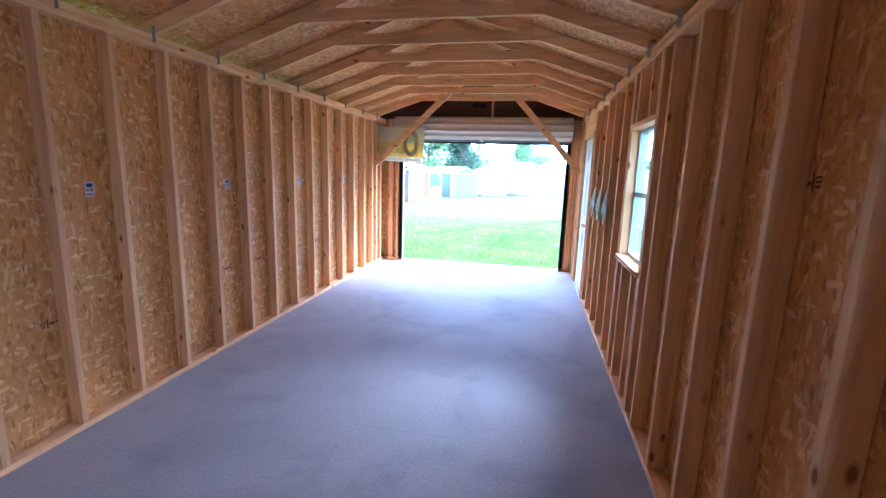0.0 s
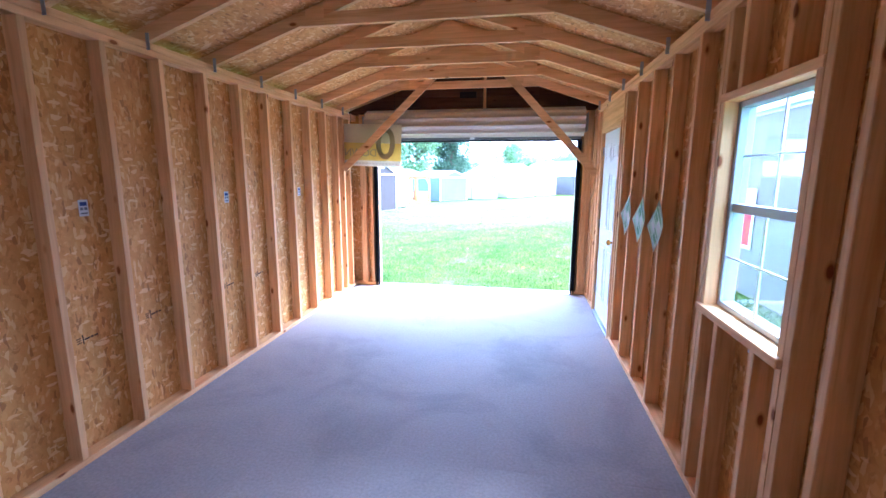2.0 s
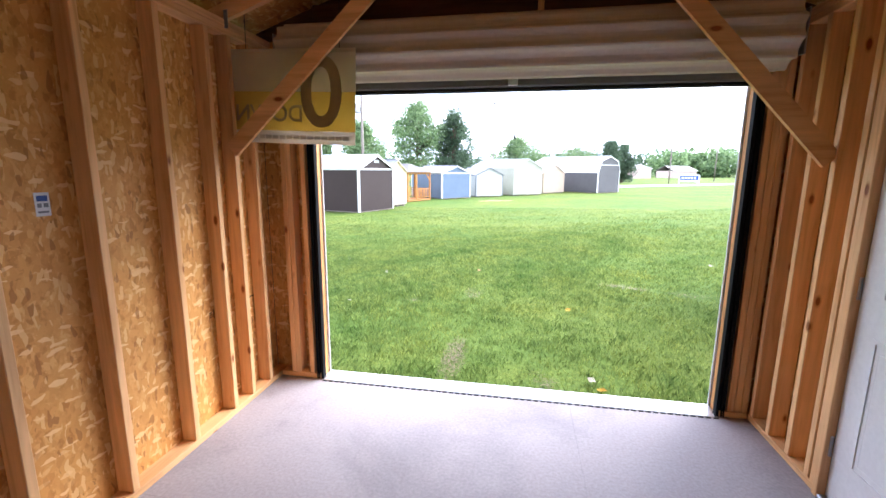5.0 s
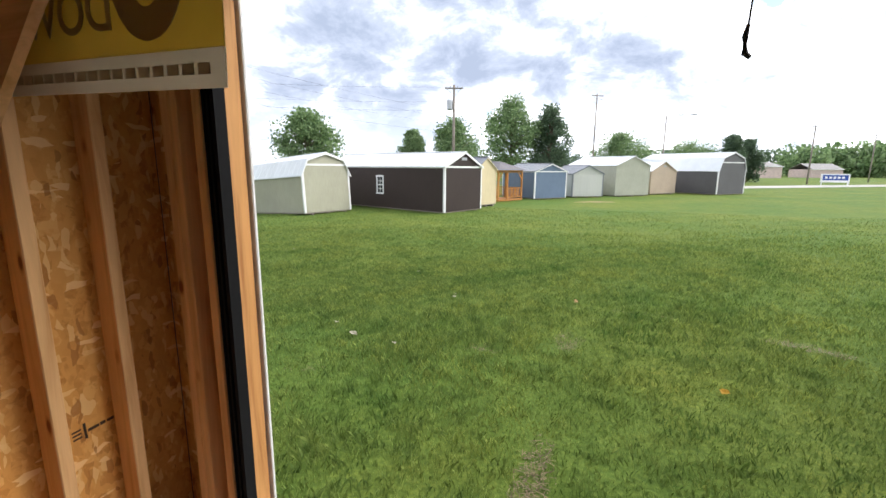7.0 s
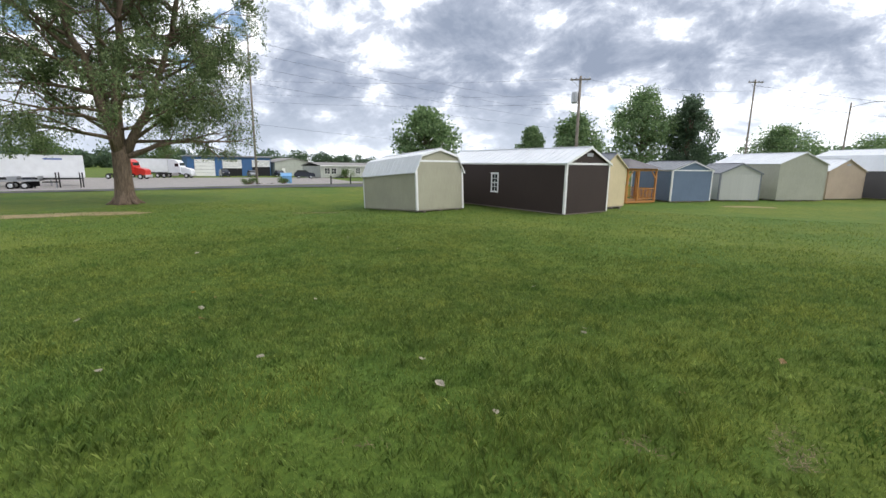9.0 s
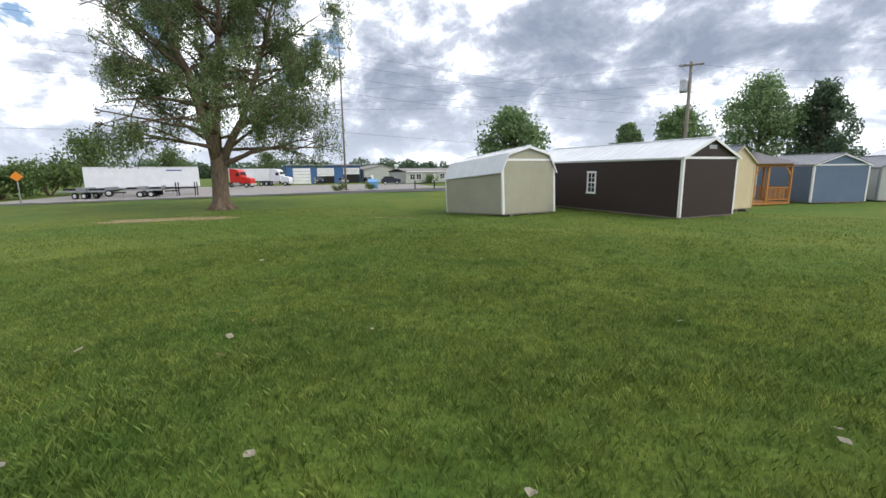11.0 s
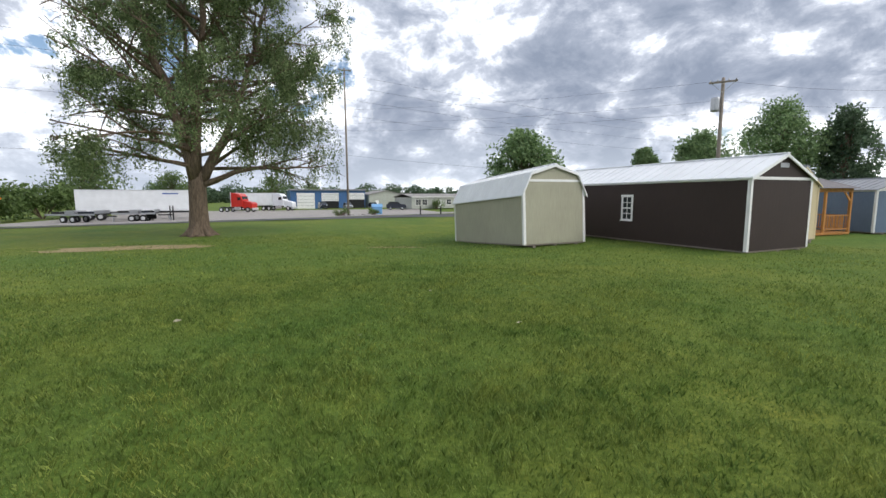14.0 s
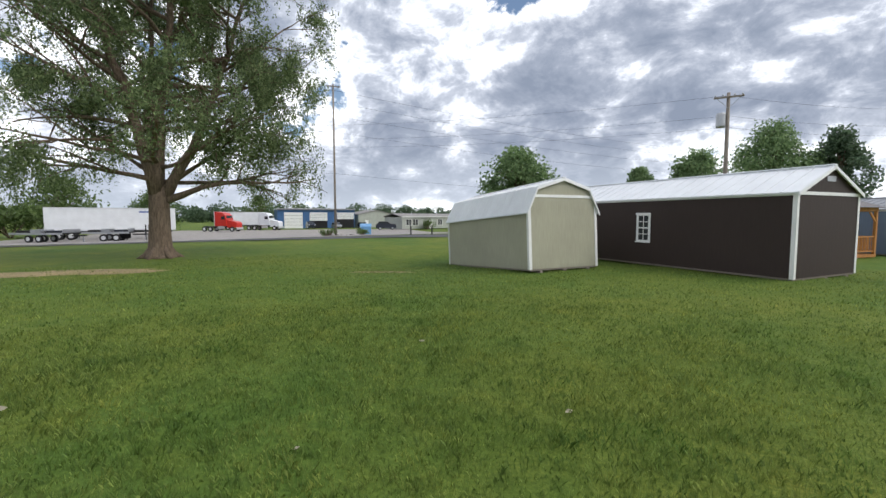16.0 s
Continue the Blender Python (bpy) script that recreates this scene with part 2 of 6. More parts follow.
def clear_glass():
    m, nt, b = material("window_glass", 0.02, 0, 0.5)
    gl, tr, ms = nt.nodes.new("ShaderNodeBsdfGlossy"), nt.nodes.new("ShaderNodeBsdfTransparent"), nt.nodes.new("ShaderNodeMixShader")
    gl.inputs["Roughness"].default_value = 0.02
    tr.inputs[0].default_value = (0.88, 0.93, 0.92, 1)
    ms.inputs[0].default_value = 0.09
    nt.links.new(tr.outputs[0], ms.inputs[1]); nt.links.new(gl.outputs[0], ms.inputs[2])
    nt.links.new(ms.outputs[0], nt.nodes["Material Output"].inputs[0])
    return m


PINE_X, PINE_Y, PINE_Z = (lumber("pine_" + "xyz"[k], k) for k in range(3))
OSB_WALL, OSB_ROOF = strand_board("strand_board_wall", 2), strand_board("strand_board_roof", 1)
FLOOR, TURF, BARK, GLASS = floor_board(), turf(), bark(), clear_glass()
WHITE = painted("white_paint", (0.78, 0.78, 0.77), 0.45, 0.04, 0.08)
# white frame, with its cool shade put into a blue-grey colour
FRAME_SHADED = painted("shaded_white_window_frame", (0.46, 0.51, 0.57), 0.4, 0.04, 0.08)
WHITE_METAL = painted("white_metal_roofing", (0.74, 0.76, 0.78), 0.38, 0.03, 0.10, spec=0.5)
# pine darkened in its colour to hold the shade of the front gable
SHADED_WOOD = lumber("shaded_gable_boards", 0, (0.13, 0.062, 0.030), (0.075, 0.034, 0.016))
GREY_METAL = painted("grey_metal_roofing", (0.22, 0.23, 0.25), 0.4, 0.06, 0.12)
ALU = painted("mill_aluminium", (0.72, 0.73, 0.75), 0.35, 0.06, 0.1, metal=0.8)
STEEL = painted("galvanised_steel", (0.42, 0.43, 0.45), 0.4, 0.1, 0.2, metal=0.8)
CURTAIN = painted("door_curtain", (0.60, 0.54, 0.48), 0.4, 0.04, 0.12)
DOOR_BAR = painted("door_bottom_bar", (0.20, 0.20, 0.21), 0.4, 0.06, 0.15)
BLACK = painted("black_rubber", (0.015, 0.015, 0.016), 0.6, 0.1, 0.2)
TRACK = painted("black_track", (0.010, 0.010, 0.011), 0.75, 0.1, 0.2, spec=0.12)
BRASS = painted("polished_brass", (0.72, 0.47, 0.13), 0.22, 0.03, 0.05, metal=1.0)
PAPER = painted("green_white_flyer", (0.62, 0.76, 0.72), 0.6, 0.08, 0.1)
PAPER_WHITE = painted("white_paper", (0.70, 0.73, 0.78), 0.6, 0.03, 0.05)
PRINT = painted("grey_print", (0.20, 0.22, 0.26), 0.7, 0.1, 0.1)
FLYER_GREEN = painted("flyer_green_print", (0.20, 0.40, 0.24), 0.6, 0.1, 0.1)
STAMP = painted("black_ink", (0.07, 0.04, 0.02), 0.7, 0.2, 0.3)
def thin_sheet(name, col):
    """Printed plastic sheet that lets some daylight through."""
    m, nt, b = material(name, 0.5, 0, 0.4)
    c = ramped(nt, noise_fac(nt, coords(nt), 6, 5), [(0.3, tuple(k * 0.9 for k in col)), (0.7, col)])
    nt.links.new(c, b.inputs["Base Color"])
    tr, ms = nt.nodes.new("ShaderNodeBsdfTranslucent"), nt.nodes.new("ShaderNodeMixShader")
    ms.inputs[0].default_value = 0.62
    nt.links.new(c, tr.inputs[0])
    nt.links.new(b.outputs[0], ms.inputs[1]); nt.links.new(tr.outputs[0], ms.inputs[2])
    nt.links.new(ms.outputs[0], nt.nodes["Material Output"].inputs[0])
    return m


SIGN_Y = thin_sheet("yellow_sign", (0.80, 0.62, 0.20))
SIGN_W = thin_sheet("pale_sign", (0.80, 0.72, 0.60))
SIGN_FAINT = thin_sheet("faint_lettering", (0.66, 0.58, 0.46))
SIGN_G = thin_sheet("grey_lettering", (0.54, 0.46, 0.29))
DARK_BROWN, SAGE, CREAM, BLUE = siding("brown_siding", (0.041, 0.028, 0.025), 0.6), siding("sage_siding", (0.38, 0.37, 0.28)), siding("cream_siding", (0.62, 0.52, 0.33)), siding("blue_siding", (0.14, 0.19, 0.27))
GREY_SIDE, PALE, TAN, SAGE_B = siding("grey_siding", (0.11, 0.105, 0.11)), siding("pale_siding", (0.55, 0.55, 0.50)), siding("tan_siding", (0.48, 0.38, 0.29)), siding("soft_sage_siding", (0.42, 0.42, 0.34))
JAMB = lumber("jamb_board", 2, (0.60, 0.315, 0.115), (0.40, 0.175, 0.055))
CEDAR = lumber("cedar_stain", 2, (0.50, 0.24, 0.07), (0.34, 0.14, 0.035))
SHINGLE = painted("grey_shingle", (0.16, 0.15, 0.155), 0.85, 0.25, 0.2)
LEAF_BIG = leafy("locust_leaf", (0.062, 0.100, 0.040), (0.26, 0.33, 0.15), 0.55)
LEAF_A, LEAF_B = leafy("maple_leaf", (0.10, 0.17, 0.07), (0.28, 0.39, 0.18), 0.5), leafy("dark_leaf", (0.06, 0.10, 0.06), (0.15, 0.22, 0.125), 0.45)
BLADE = leafy("grass_blade", (0.079, 0.120, 0.021), (0.268, 0.345, 0.100), 0.48, True)
ASPHALT = painted("asphalt", (0.085, 0.085, 0.09), 0.9, 0.25, 0.15, grain=60, bump=0.3)
CONCRETE = painted("pale_concrete", (0.42, 0.40, 0.37), 0.9, 0.12, 0.15)
GRAVEL = painted("gravel", (0.30, 0.28, 0.26), 0.95, 0.3, 0.15, grain=30, bump=0.4)
DIRT = painted("bare_earth", (0.30, 0.23, 0.115), 0.95, 0.3, 0.25, grain=18, bump=0.4)
POLE_WOOD = painted("weathered_pole", (0.26, 0.225, 0.19), 0.9, 0.2, 0.2)


# ---- mesh helpers ----
def box(bm, x0, x1, y0, y1, z0, z1, m=None):
    vs = [bm.verts.new((x, y, z)) for x in (x0, x1) for y in (y0, y1) for z in (z0, z1)]
    for f in ((0, 1, 3, 2), (4, 6, 7, 5), (0, 4, 5, 1), (2, 3, 7, 6), (0, 2, 6, 4), (1, 5, 7, 3)):
        bm.faces.new([vs[i] for i in f])
    if m is not None:
        bmesh.ops.transform(bm, matrix=m, verts=vs)
    return vs


def bevelled(x0, x1, y0, y1, z0, z1, r=0.003, m=None, seg=1):
    bm = bmesh.new()
    box(bm, x0, x1, y0, y1, z0, z1)
    bmesh.ops.bevel(bm, geom=bm.edges[:], offset=r, segments=seg, affect='EDGES')
    if m is not None:
        bmesh.ops.transform(bm, matrix=m, verts=bm.verts[:])
    return bm


def prism(bm, outline, a, b, axis=1):
    """Extrudes an outline (pairs) from a to b along the axis."""
    def at(p, t):
        return [(t, *p), (p[0], t, p[1]), (*p, t)][axis]
    lo, hi = [bm.verts.new(at(p, a)) for p in outline], [bm.verts.new(at(p, b)) for p in outline]
    n = len(outline)
    bm.faces.new(lo); bm.faces.new(hi[::-1])
    for i in range(n):
        bm.faces.new((lo[i], hi[i], hi[(i + 1) % n], lo[(i + 1) % n]))


def tube(bm, pts, radii, sides=8):
    rings = []
    for i, p in enumerate(pts):
        d = (Vector(pts[min(i + 1, len(pts) - 1)]) - Vector(pts[max(i - 1, 0)])).normalized()
        u = d.orthogonal().normalized()
        w = d.cross(u)
        rings.append([bm.verts.new(Vector(p) + (u * math.cos(a) + w * math.sin(a)) * radii[i]) for a in (2 * math.pi * k / sides for k in range(sides))])
    for a, b in zip(rings, rings[1:]):
        shift = min(range(sides), key=lambda s: (a[0].co - b[s].co).length)
        for k in range(sides):
            bm.faces.new((a[k], a[(k + 1) % sides], b[(k + 1 + shift) % sides], b[(k + shift) % sides]))
    bm.faces.new(rings[0][::-1]); bm.faces.new(rings[-1])


def mesh_of(name, bm, mat):
    bmesh.ops.recalc_face_normals(bm, faces=bm.faces[:])
    me = bpy.data.meshes.new(name)
    bm.to_mesh(me)
    bm.free()
    me.materials.append(mat)
    return me


def part(name, bm, mat, parent=None, label="", smooth=False):
    me = bm if isinstance(bm, bpy.types.Mesh) else mesh_of(name, bm, mat)
    ob = new(name, me)
    if smooth:
        me.polygons.foreach_set("use_smooth", [True] * len(me.polygons))
    if parent is not None:
        ob.parent = parent
    if label:
        ob["label"] = label
    return ob


def thing(name, label, category, group="", kind="", m=None):
    ob = new(name)
    ob.empty_display_size = 0.1
    if m is not None:
        ob.matrix_world = m
    return tagged(ob, label, category, group, kind)


def structure(name, bm, mat, label, category):
    return tagged(part(name, bm, mat), label, category, kind="structure")


def quads_mesh(name, verts, mat, per=4):
    """A mesh of many loose polygons from an array (n, per, 3)."""
    n = len(verts)
    me = bpy.data.meshes.new(name)
    me.vertices.add(n * per)
    me.vertices.foreach_set("co", np.asarray(verts, np.float32).ravel())
    me.loops.add(n * per)
    me.loops.foreach_set("vertex_index", np.arange(n * per, dtype=np.int32))
    me.polygons.add(n)
    me.polygons.foreach_set("loop_start", np.arange(0, n * per, per, dtype=np.int32))
    me.update(calc_edges=True)
    me.materials.append(mat)
    return me


def smoothstep(t):
    t = np.clip(t, 0, 1)
    return t * t * (3 - 2 * t)


def ground_z(x, y):
    """Height of the lawn: level by the building's front, then falling gently away."""
    x, y = np.asarray(x, float), np.asarray(y, float)
    d = -0.78 * (x + 3) + 0.62 * (y - 10)
    z = -0.34 - 0.46 * smoothstep(d / 6.5) - 0.2 * smoothstep((d - 6) / 14)
    z = z - 0.9 * smoothstep((-x - 40) / 35)
    z = z - 0.25 * smoothstep((y - 32) / 6) * smoothstep((x + 22) / 8)
    z = z - 0.38 * np.exp(-((x + 24) ** 2 + (y - 26.5) ** 2) / 28.0)
    return z + 0.012 * np.sin(x * 1.9 + 0.7 * y) + 0.01 * np.sin(2.3 * y - x)


def gz(x, y):
    return float(ground_z(x, y))


# ---- ground, roads ----
def spaced():
    def axis(lo, hi, fine_lo, fine_hi, step):
        core = list(np.arange(fine_lo, fine_hi + 0.01, step))
        up, dn, s = [], [], step
        v = fine_hi
        while v < hi:
            s = min(s * 1.25, 200); v += s; up.append(v)
        v, s = fine_lo, step
        while v > lo:
            s = min(s * 1.25, 200); v -= s; dn.append(v)
        return np.array(dn[::-1] + core + up)
    return axis(-2500, 2500, -34, 6, 0.7), axis(-2500, 2500, 2, 36, 0.7)


def build_ground():
    xs, ys = spaced()
    X, Y = np.meshgrid(xs, ys, indexing="ij")
    V = np.stack([X, Y, ground_z(X, Y)], -1).reshape(-1, 3)
    nx, ny = len(xs), len(ys)
    i, j = np.meshgrid(np.arange(nx - 1), np.arange(ny - 1), indexing="ij")
    a = (i * ny + j).ravel()
    F = np.stack([a, a + ny, a + ny + 1, a + 1], -1)
    me = bpy.data.meshes.new("ground")
    me.from_pydata(V.tolist(), [], F.tolist())
    me.materials.append(TURF)
    me.polygons.foreach_set("use_smooth", [True] * len(me.polygons))
    return tagged(new("ground", me), "mown green lawn falling gently towards a road", "lawn", kind="structure")


def strip(name, a, b, width, mat, label, lift=0.04, steps=60, category="road"):
    """A paved band from a to b, its near edge on that line, following the ground."""
    a, b = Vector(a), Vector(b)
    side = Vector((-(b - a).y, (b - a).x)).normalized() * width
    bm = bmesh.new()
    rows = []
    for k in range(steps + 1):
        p = a.lerp(b, k / steps)
        row = []
        for u in (0, 0.25, 0.5, 0.75, 1):
            q = p + side * u
            row.append(bm.verts.new((q.x, q.y, gz(q.x, q.y) + lift + 0.05 * (0.25 - (u - 0.5) ** 2))))
        rows.append(row)
    for r, s in zip(rows, rows[1:]):
        for k in range(4):
            bm.faces.new((r[k], s[k], s[k + 1], r[k + 1]))
    return structure(name, bm, mat, label, category)


build_ground()
strip("road_1", (-120, -120), (40, 195), 7.0, ASPHALT, "grey asphalt country road beyond the lawn", 0.05, 120)
strip("road_2", (2, 73), (150, 206), 7.0, CONCRETE, "pale side road crossing far behind the sheds", 0.05)
strip("driveway", (-70.6, 2), (-44, 52), 55, GRAVEL, "pale gravel truck yard across the road", 0.05, 40, "driveway")


def patch(cx, cy, rx, ry, turn, seed, label="worn patch of bare brown earth in the grass", mat=None):
    rnd = random.Random(seed)
    bm = bmesh.new()
    ring, n = [], 28
    c = bm.verts.new((cx, cy, gz(cx, cy) + 0.018))
    for k in range(n):
        a = 2 * math.pi * k / n
        r = 0.75 + 0.35 * rnd.random()
        u, v = rx * r * math.cos(a), ry * r * math.sin(a)
        x, y = cx + u * math.cos(turn) - v * math.sin(turn), cy + u * math.sin(turn) + v * math.cos(turn)
        ring.append(bm.verts.new((x, y, gz(x, y) + 0.006)))
    for k in range(n):
        bm.faces.new((c, ring[k], ring[(k + 1) % n]))
    return tagged(part("earth_patch", bm, mat or DIRT), label, "bare earth", "earth patches")


# ---- the unfinished shed that the walk starts in ----
LX, RX, YB, YF, DEPTH = -2.51, 0.71, -3.90, 7.27, 0.089
CX = (LX + RX) / 2
PLATE0, PLATE1 = 2.33, 2.41
SLOPE = 0.34
STUD_L = [3.13 + 0.4064 * k for k in range(-17, 9)] + [6.725, 6.915, 7.125]
STUD_R = [1.906 - 0.4064 * k for k in range(0, 14) if k != 7] + [2.31, 2.70, 2.885, 2.925, 3.59, 3.63, 3.94, 4.35, 4.755, 5.16, 5.545, 5.625, 6.64, 6.69, 6.86, 7.05, 7.235]


def under(x):
    """Height of the rafters' underside."""
    return 2.40 + SLOPE * (min(x - LX + 0.02, RX - x + 0.02))


def long_wall(name, inner, out, studs, openings, label):
    """A side wall: outer siding, strand board panels, plates and studs."""
    x0, x1 = sorted((inner + out * (DEPTH + 0.013), inner + out * (DEPTH + 0.024)))
    bm = bmesh.new()
    cuts = sorted({YB - 0.1, YF + 0.1, *[v for o in openings for v in o[:2]]})
    for a, b in zip(cuts, cuts[1:]):
        hole = [o for o in openings if o[0] <= a and b <= o[1]]
        if hole:
            if hole[0][2] > -0.1:
                box(bm, x0, x1, a, b, -0.15, hole[0][2])
            box(bm, x0, x1, a, b, hole[0][3], PLATE1)
        else:
            box(bm, x0, x1, a, b, -0.15, PLATE1)
    wall = structure(name, bm, GREY_SIDE, label, "wall")
    p0, p1 = sorted((inner + out * (DEPTH + 0.001), inner + out * (DEPTH + 0.012)))
    edge = YB - 0.09
    joints = [edge] + [3.13 + 1.2192 * k for k in range(-5, 4)] + [YF + 0.09]
    for a, b in zip(joints, joints[1:]):
        bm = bmesh.new()
        sub = sorted({a + 0.0015, b - 0.0015, *[min(max(v, a + 0.0015), b - 0.0015) for o in openings for v in o[:2]]})
        for c, d in zip(sub, sub[1:]):
            hole = [o for o in openings if o[0] <= c + 1e-6 and d <= o[1] + 1e-6]
            spans = [(0.0, PLATE1)] if not hole else [(0.0, hole[0][2]), (hole[0][3], PLATE1)]
            for z0, z1 in spans:
                if z1 - z0 > 0.01:
                    box(bm, p0, p1, c, d, z0, z1)
        part("panel", bm, OSB_WALL, wall)
    s0, s1 = sorted((inner, inner + out * DEPTH))
    doors = [o for o in openings if o[2] <= 0.01]
    pieces = [YB] + [v for o in sorted(doors) for v in o[:2]] + [YF + 0.089]
    for a, b in zip(pieces[::2], pieces[1::2]):
        part("bottom_plate", bevelled(s0, s1, a, b, 0.001, 0.039), PINE_Y, wall)
    part("top_plate", bevelled(s0, s1, YB, YF + 0.089, PLATE0, PLATE0 + 0.038), PINE_Y, wall)
    part("top_plate", bevelled(s0 - 0.002, s1 + 0.002, YB, YF + 0.089, PLATE0 + 0.039, PLATE1), PINE_Y, wall)
    me = mesh_of("stud", bevelled(s0, s1, -0.019, 0.019, 0.04, PLATE0 - 0.001), PINE_Z)
    rnd = random.Random(4)
    for y in studs:
        st = part("stud", me, None, wall)
        st.location = (rnd.uniform(-0.001, 0.001), y, 0)
        st.rotation_euler = (0, 0, rnd.uniform(-0.012, 0.012))
        st.location.x += s0 - (s0 * math.cos(st.rotation_euler.z))
        st.location.y -= s0 * math.sin(st.rotation_euler.z)
    return wall


# the second opening is added, out of view, to hold the fill lamp
WIN, WIN_ADDED = (2.945, 3.571, 0.985, 1.93), (-1.32, -0.56, 0.985, 1.93)
DOOR = (5.645, 6.62, 0.0, 2.105)
wall_left = long_wall("wall_west", LX, -1, STUD_L, [], "unfinished wall of strand board between pine studs")
wall_right = long_wall("wall_east", RX, 1, STUD_R, [WIN, WIN_ADDED, DOOR], "unfinished wall of strand board and pine studs with window and door")

# window framing: sill, head, cripples
for hole, studs in ((WIN, ((3.10, 3.42), (3.12, 3.45))), (WIN_ADDED, ((-0.94,), (-0.94,)))):
    for z0, z1 in ((hole[2] - 0.038, hole[2] - 0.001), (hole[3] + 0.001, hole[3] + 0.039)):
        edge = RX - 0.02 if z0 < 1.5 else RX - 0.004
        part("window_plate", bevelled(edge, RX + DEPTH, hole[0] - 0.04 * (hole is WIN), hole[1] + 0.04 * (hole is WIN), z0, z1), PINE_Y, wall_right)
    for y in studs[0]:
        part("cripple", bevelled(RX + 0.001, RX + DEPTH, y - 0.019, y + 0.019, 0.04, hole[2] - 0.04), PINE_Z, wall_right)
    for y in studs[1]:
        part("cripple", bevelled(RX + 0.001, RX + DEPTH, y - 0.019, y + 0.019, hole[3] + 0.041, PLATE0 - 0.001), PINE_Z, wall_right)
part("door_header", bevelled(RX + 0.001, RX + DEPTH, DOOR[0] + 0.001, DOOR[1] - 0.001, DOOR[3] + 0.001, PLATE0 - 0.001), PINE_Y, wall_right)

# floor: coated boards with fine joints, on joists and skids
bm = bmesh.new()
box(bm, LX - 0.1, RX + 0.1, YB - 0.1, YF + 0.12, -0.14, -0.018)
for x in (-2.2, -1.3, -0.4, 0.4):
    box(bm, x - 0.07, x + 0.07, YB - 0.1, YF + 0.1, -0.42, -0.14)
floor = structure("floor", bm, POLE_WOOD, "smooth coated taupe floor boards of the empty shed", "floor")
for x0, x1, joints in ((LX - 0.09, -1.602, (-3.99, -1.31, 1.13, 3.57, 6.0, 7.39)), (-1.60, -0.392, (-3.99, -2.53, -0.09, 2.35, 4.79, 7.39)), (-0.39, RX + 0.09, (-3.99, -1.37, 1.07, 3.5, 5.95, 7.39))):
    for a, b in zip(joints, joints[1:]):
        part("floor_board", bevelled(x0 - 0.0007, x1 + 0.0007, a + (0.0022 if abs(a - 4.79) < 0.01 else 0.0004), b - 0.0004, -0.017, 0.0, 0.0006), FLOOR, floor)

# roof trusses
TRUSS_Y = [6.91 - 0.6096 * k for k in range(0, 18)]


def truss():
    t = thing("roof_truss", "pine roof truss with a level collar tie", "truss", "roof trusses", "structure")
    v = 0.0945
    for s, a, b in ((1, LX - DEPTH - 0.1, CX - 0.002), (-1, CX + 0.002, RX + DEPTH + 0.1)):
        bm = bmesh.new()
        prism(bm, [(a, under(a)), (b, under(b)), (b, under(b) + v), (a, under(a) + v)], -0.019, 0.019)
        part("rafter", bm, PINE_X, t)
    k0, k1 = LX - 0.02 + 0.25 / SLOPE, RX + 0.02 - 0.25 / SLOPE
    d = 0.089 / SLOPE
    bm = bmesh.new()
    prism(bm, [(k0 + 0.004, 2.65), (k1 - 0.004, 2.65), (k1 - d, 2.738), (k0 + d, 2.738)], -0.0185, 0.0185)
    part("collar_tie", bm, PINE_X, t)
    for x in (k0 + 0.12, k1 - 0.12):
        for y in (-0.021, 0.021):
            part("nail_plate", bevelled(x - 0.07, x + 0.07, y - 0.001, y + 0.001, 2.685, 2.765, 0.0005), PINE_X, t, "small flat gusset plate")
    bm = bmesh.new()
    prism(bm, [(CX - 0.26, under(CX) - 0.075), (CX + 0.26, under(CX) - 0.075), (CX + 0.02, under(CX) + 0.085), (CX - 0.02, under(CX) + 0.085)], -0.031, -0.0195)
    part("ridge_gusset", bm, PINE_X, t)
    for x in (LX + 0.012, RX - 0.012):
        part("metal_tie", bevelled(x - 0.012, x + 0.012, -0.023, -0.0195, 2.36, 2.46, 0.0005), STEEL, t, "small dark metal rafter tie")
    return t


first_truss = truss()
first_truss.matrix_world = pose(0, TRUSS_Y[0], 0)
for y in TRUSS_Y[1:]:
    copy_thing(first_truss, pose(0, y, 0))

bm = bmesh.new()
for s in (-1, 1):
    edge = LX - DEPTH - 0.12 if s < 0 else RX + DEPTH + 0.12
    near = CX + s * 0.012
    o = [(edge, under(edge) + 0.096), (near, under(CX) + 0.096), (near, under(CX) + 0.108), (edge, under(edge) + 0.108)]
    prism(bm, o, YB - 0.15, YF + 0.15)
structure("ceiling", bm, OSB_ROOF, "bare strand board roof sheathing above pine rafters", "ceiling")
bm = bmesh.new()
for s in (-1, 1):
    edge = LX - DEPTH - 0.14 if s < 0 else RX + DEPTH + 0.14
    o = [(edge, under(edge) + 0.11), (CX, under(CX) + 0.115), (CX, under(CX) + 0.125), (edge, under(edge) + 0.12)]
    prism(bm, o, YB - 0.2, YF + 0.2)
structure("roof", bm, WHITE_METAL, "white ribbed metal roof of the shed", "roof")

for s in (-1, 1):
    x = LX - DEPTH - 0.125 if s < 0 else RX + DEPTH + 0.125
    structure("fascia", bevelled(x - 0.01, x + 0.01, YB - 0.15, YF + 0.16, 2.30, under(x) + 0.094), WHITE, "white fascia board along the eaves", "trim")

# rear wall, closed
bm = bmesh.new()
box(bm, LX - 0.1, RX + 0.1, YB - 0.12, YB - 0.1, -0.15, PLATE1)
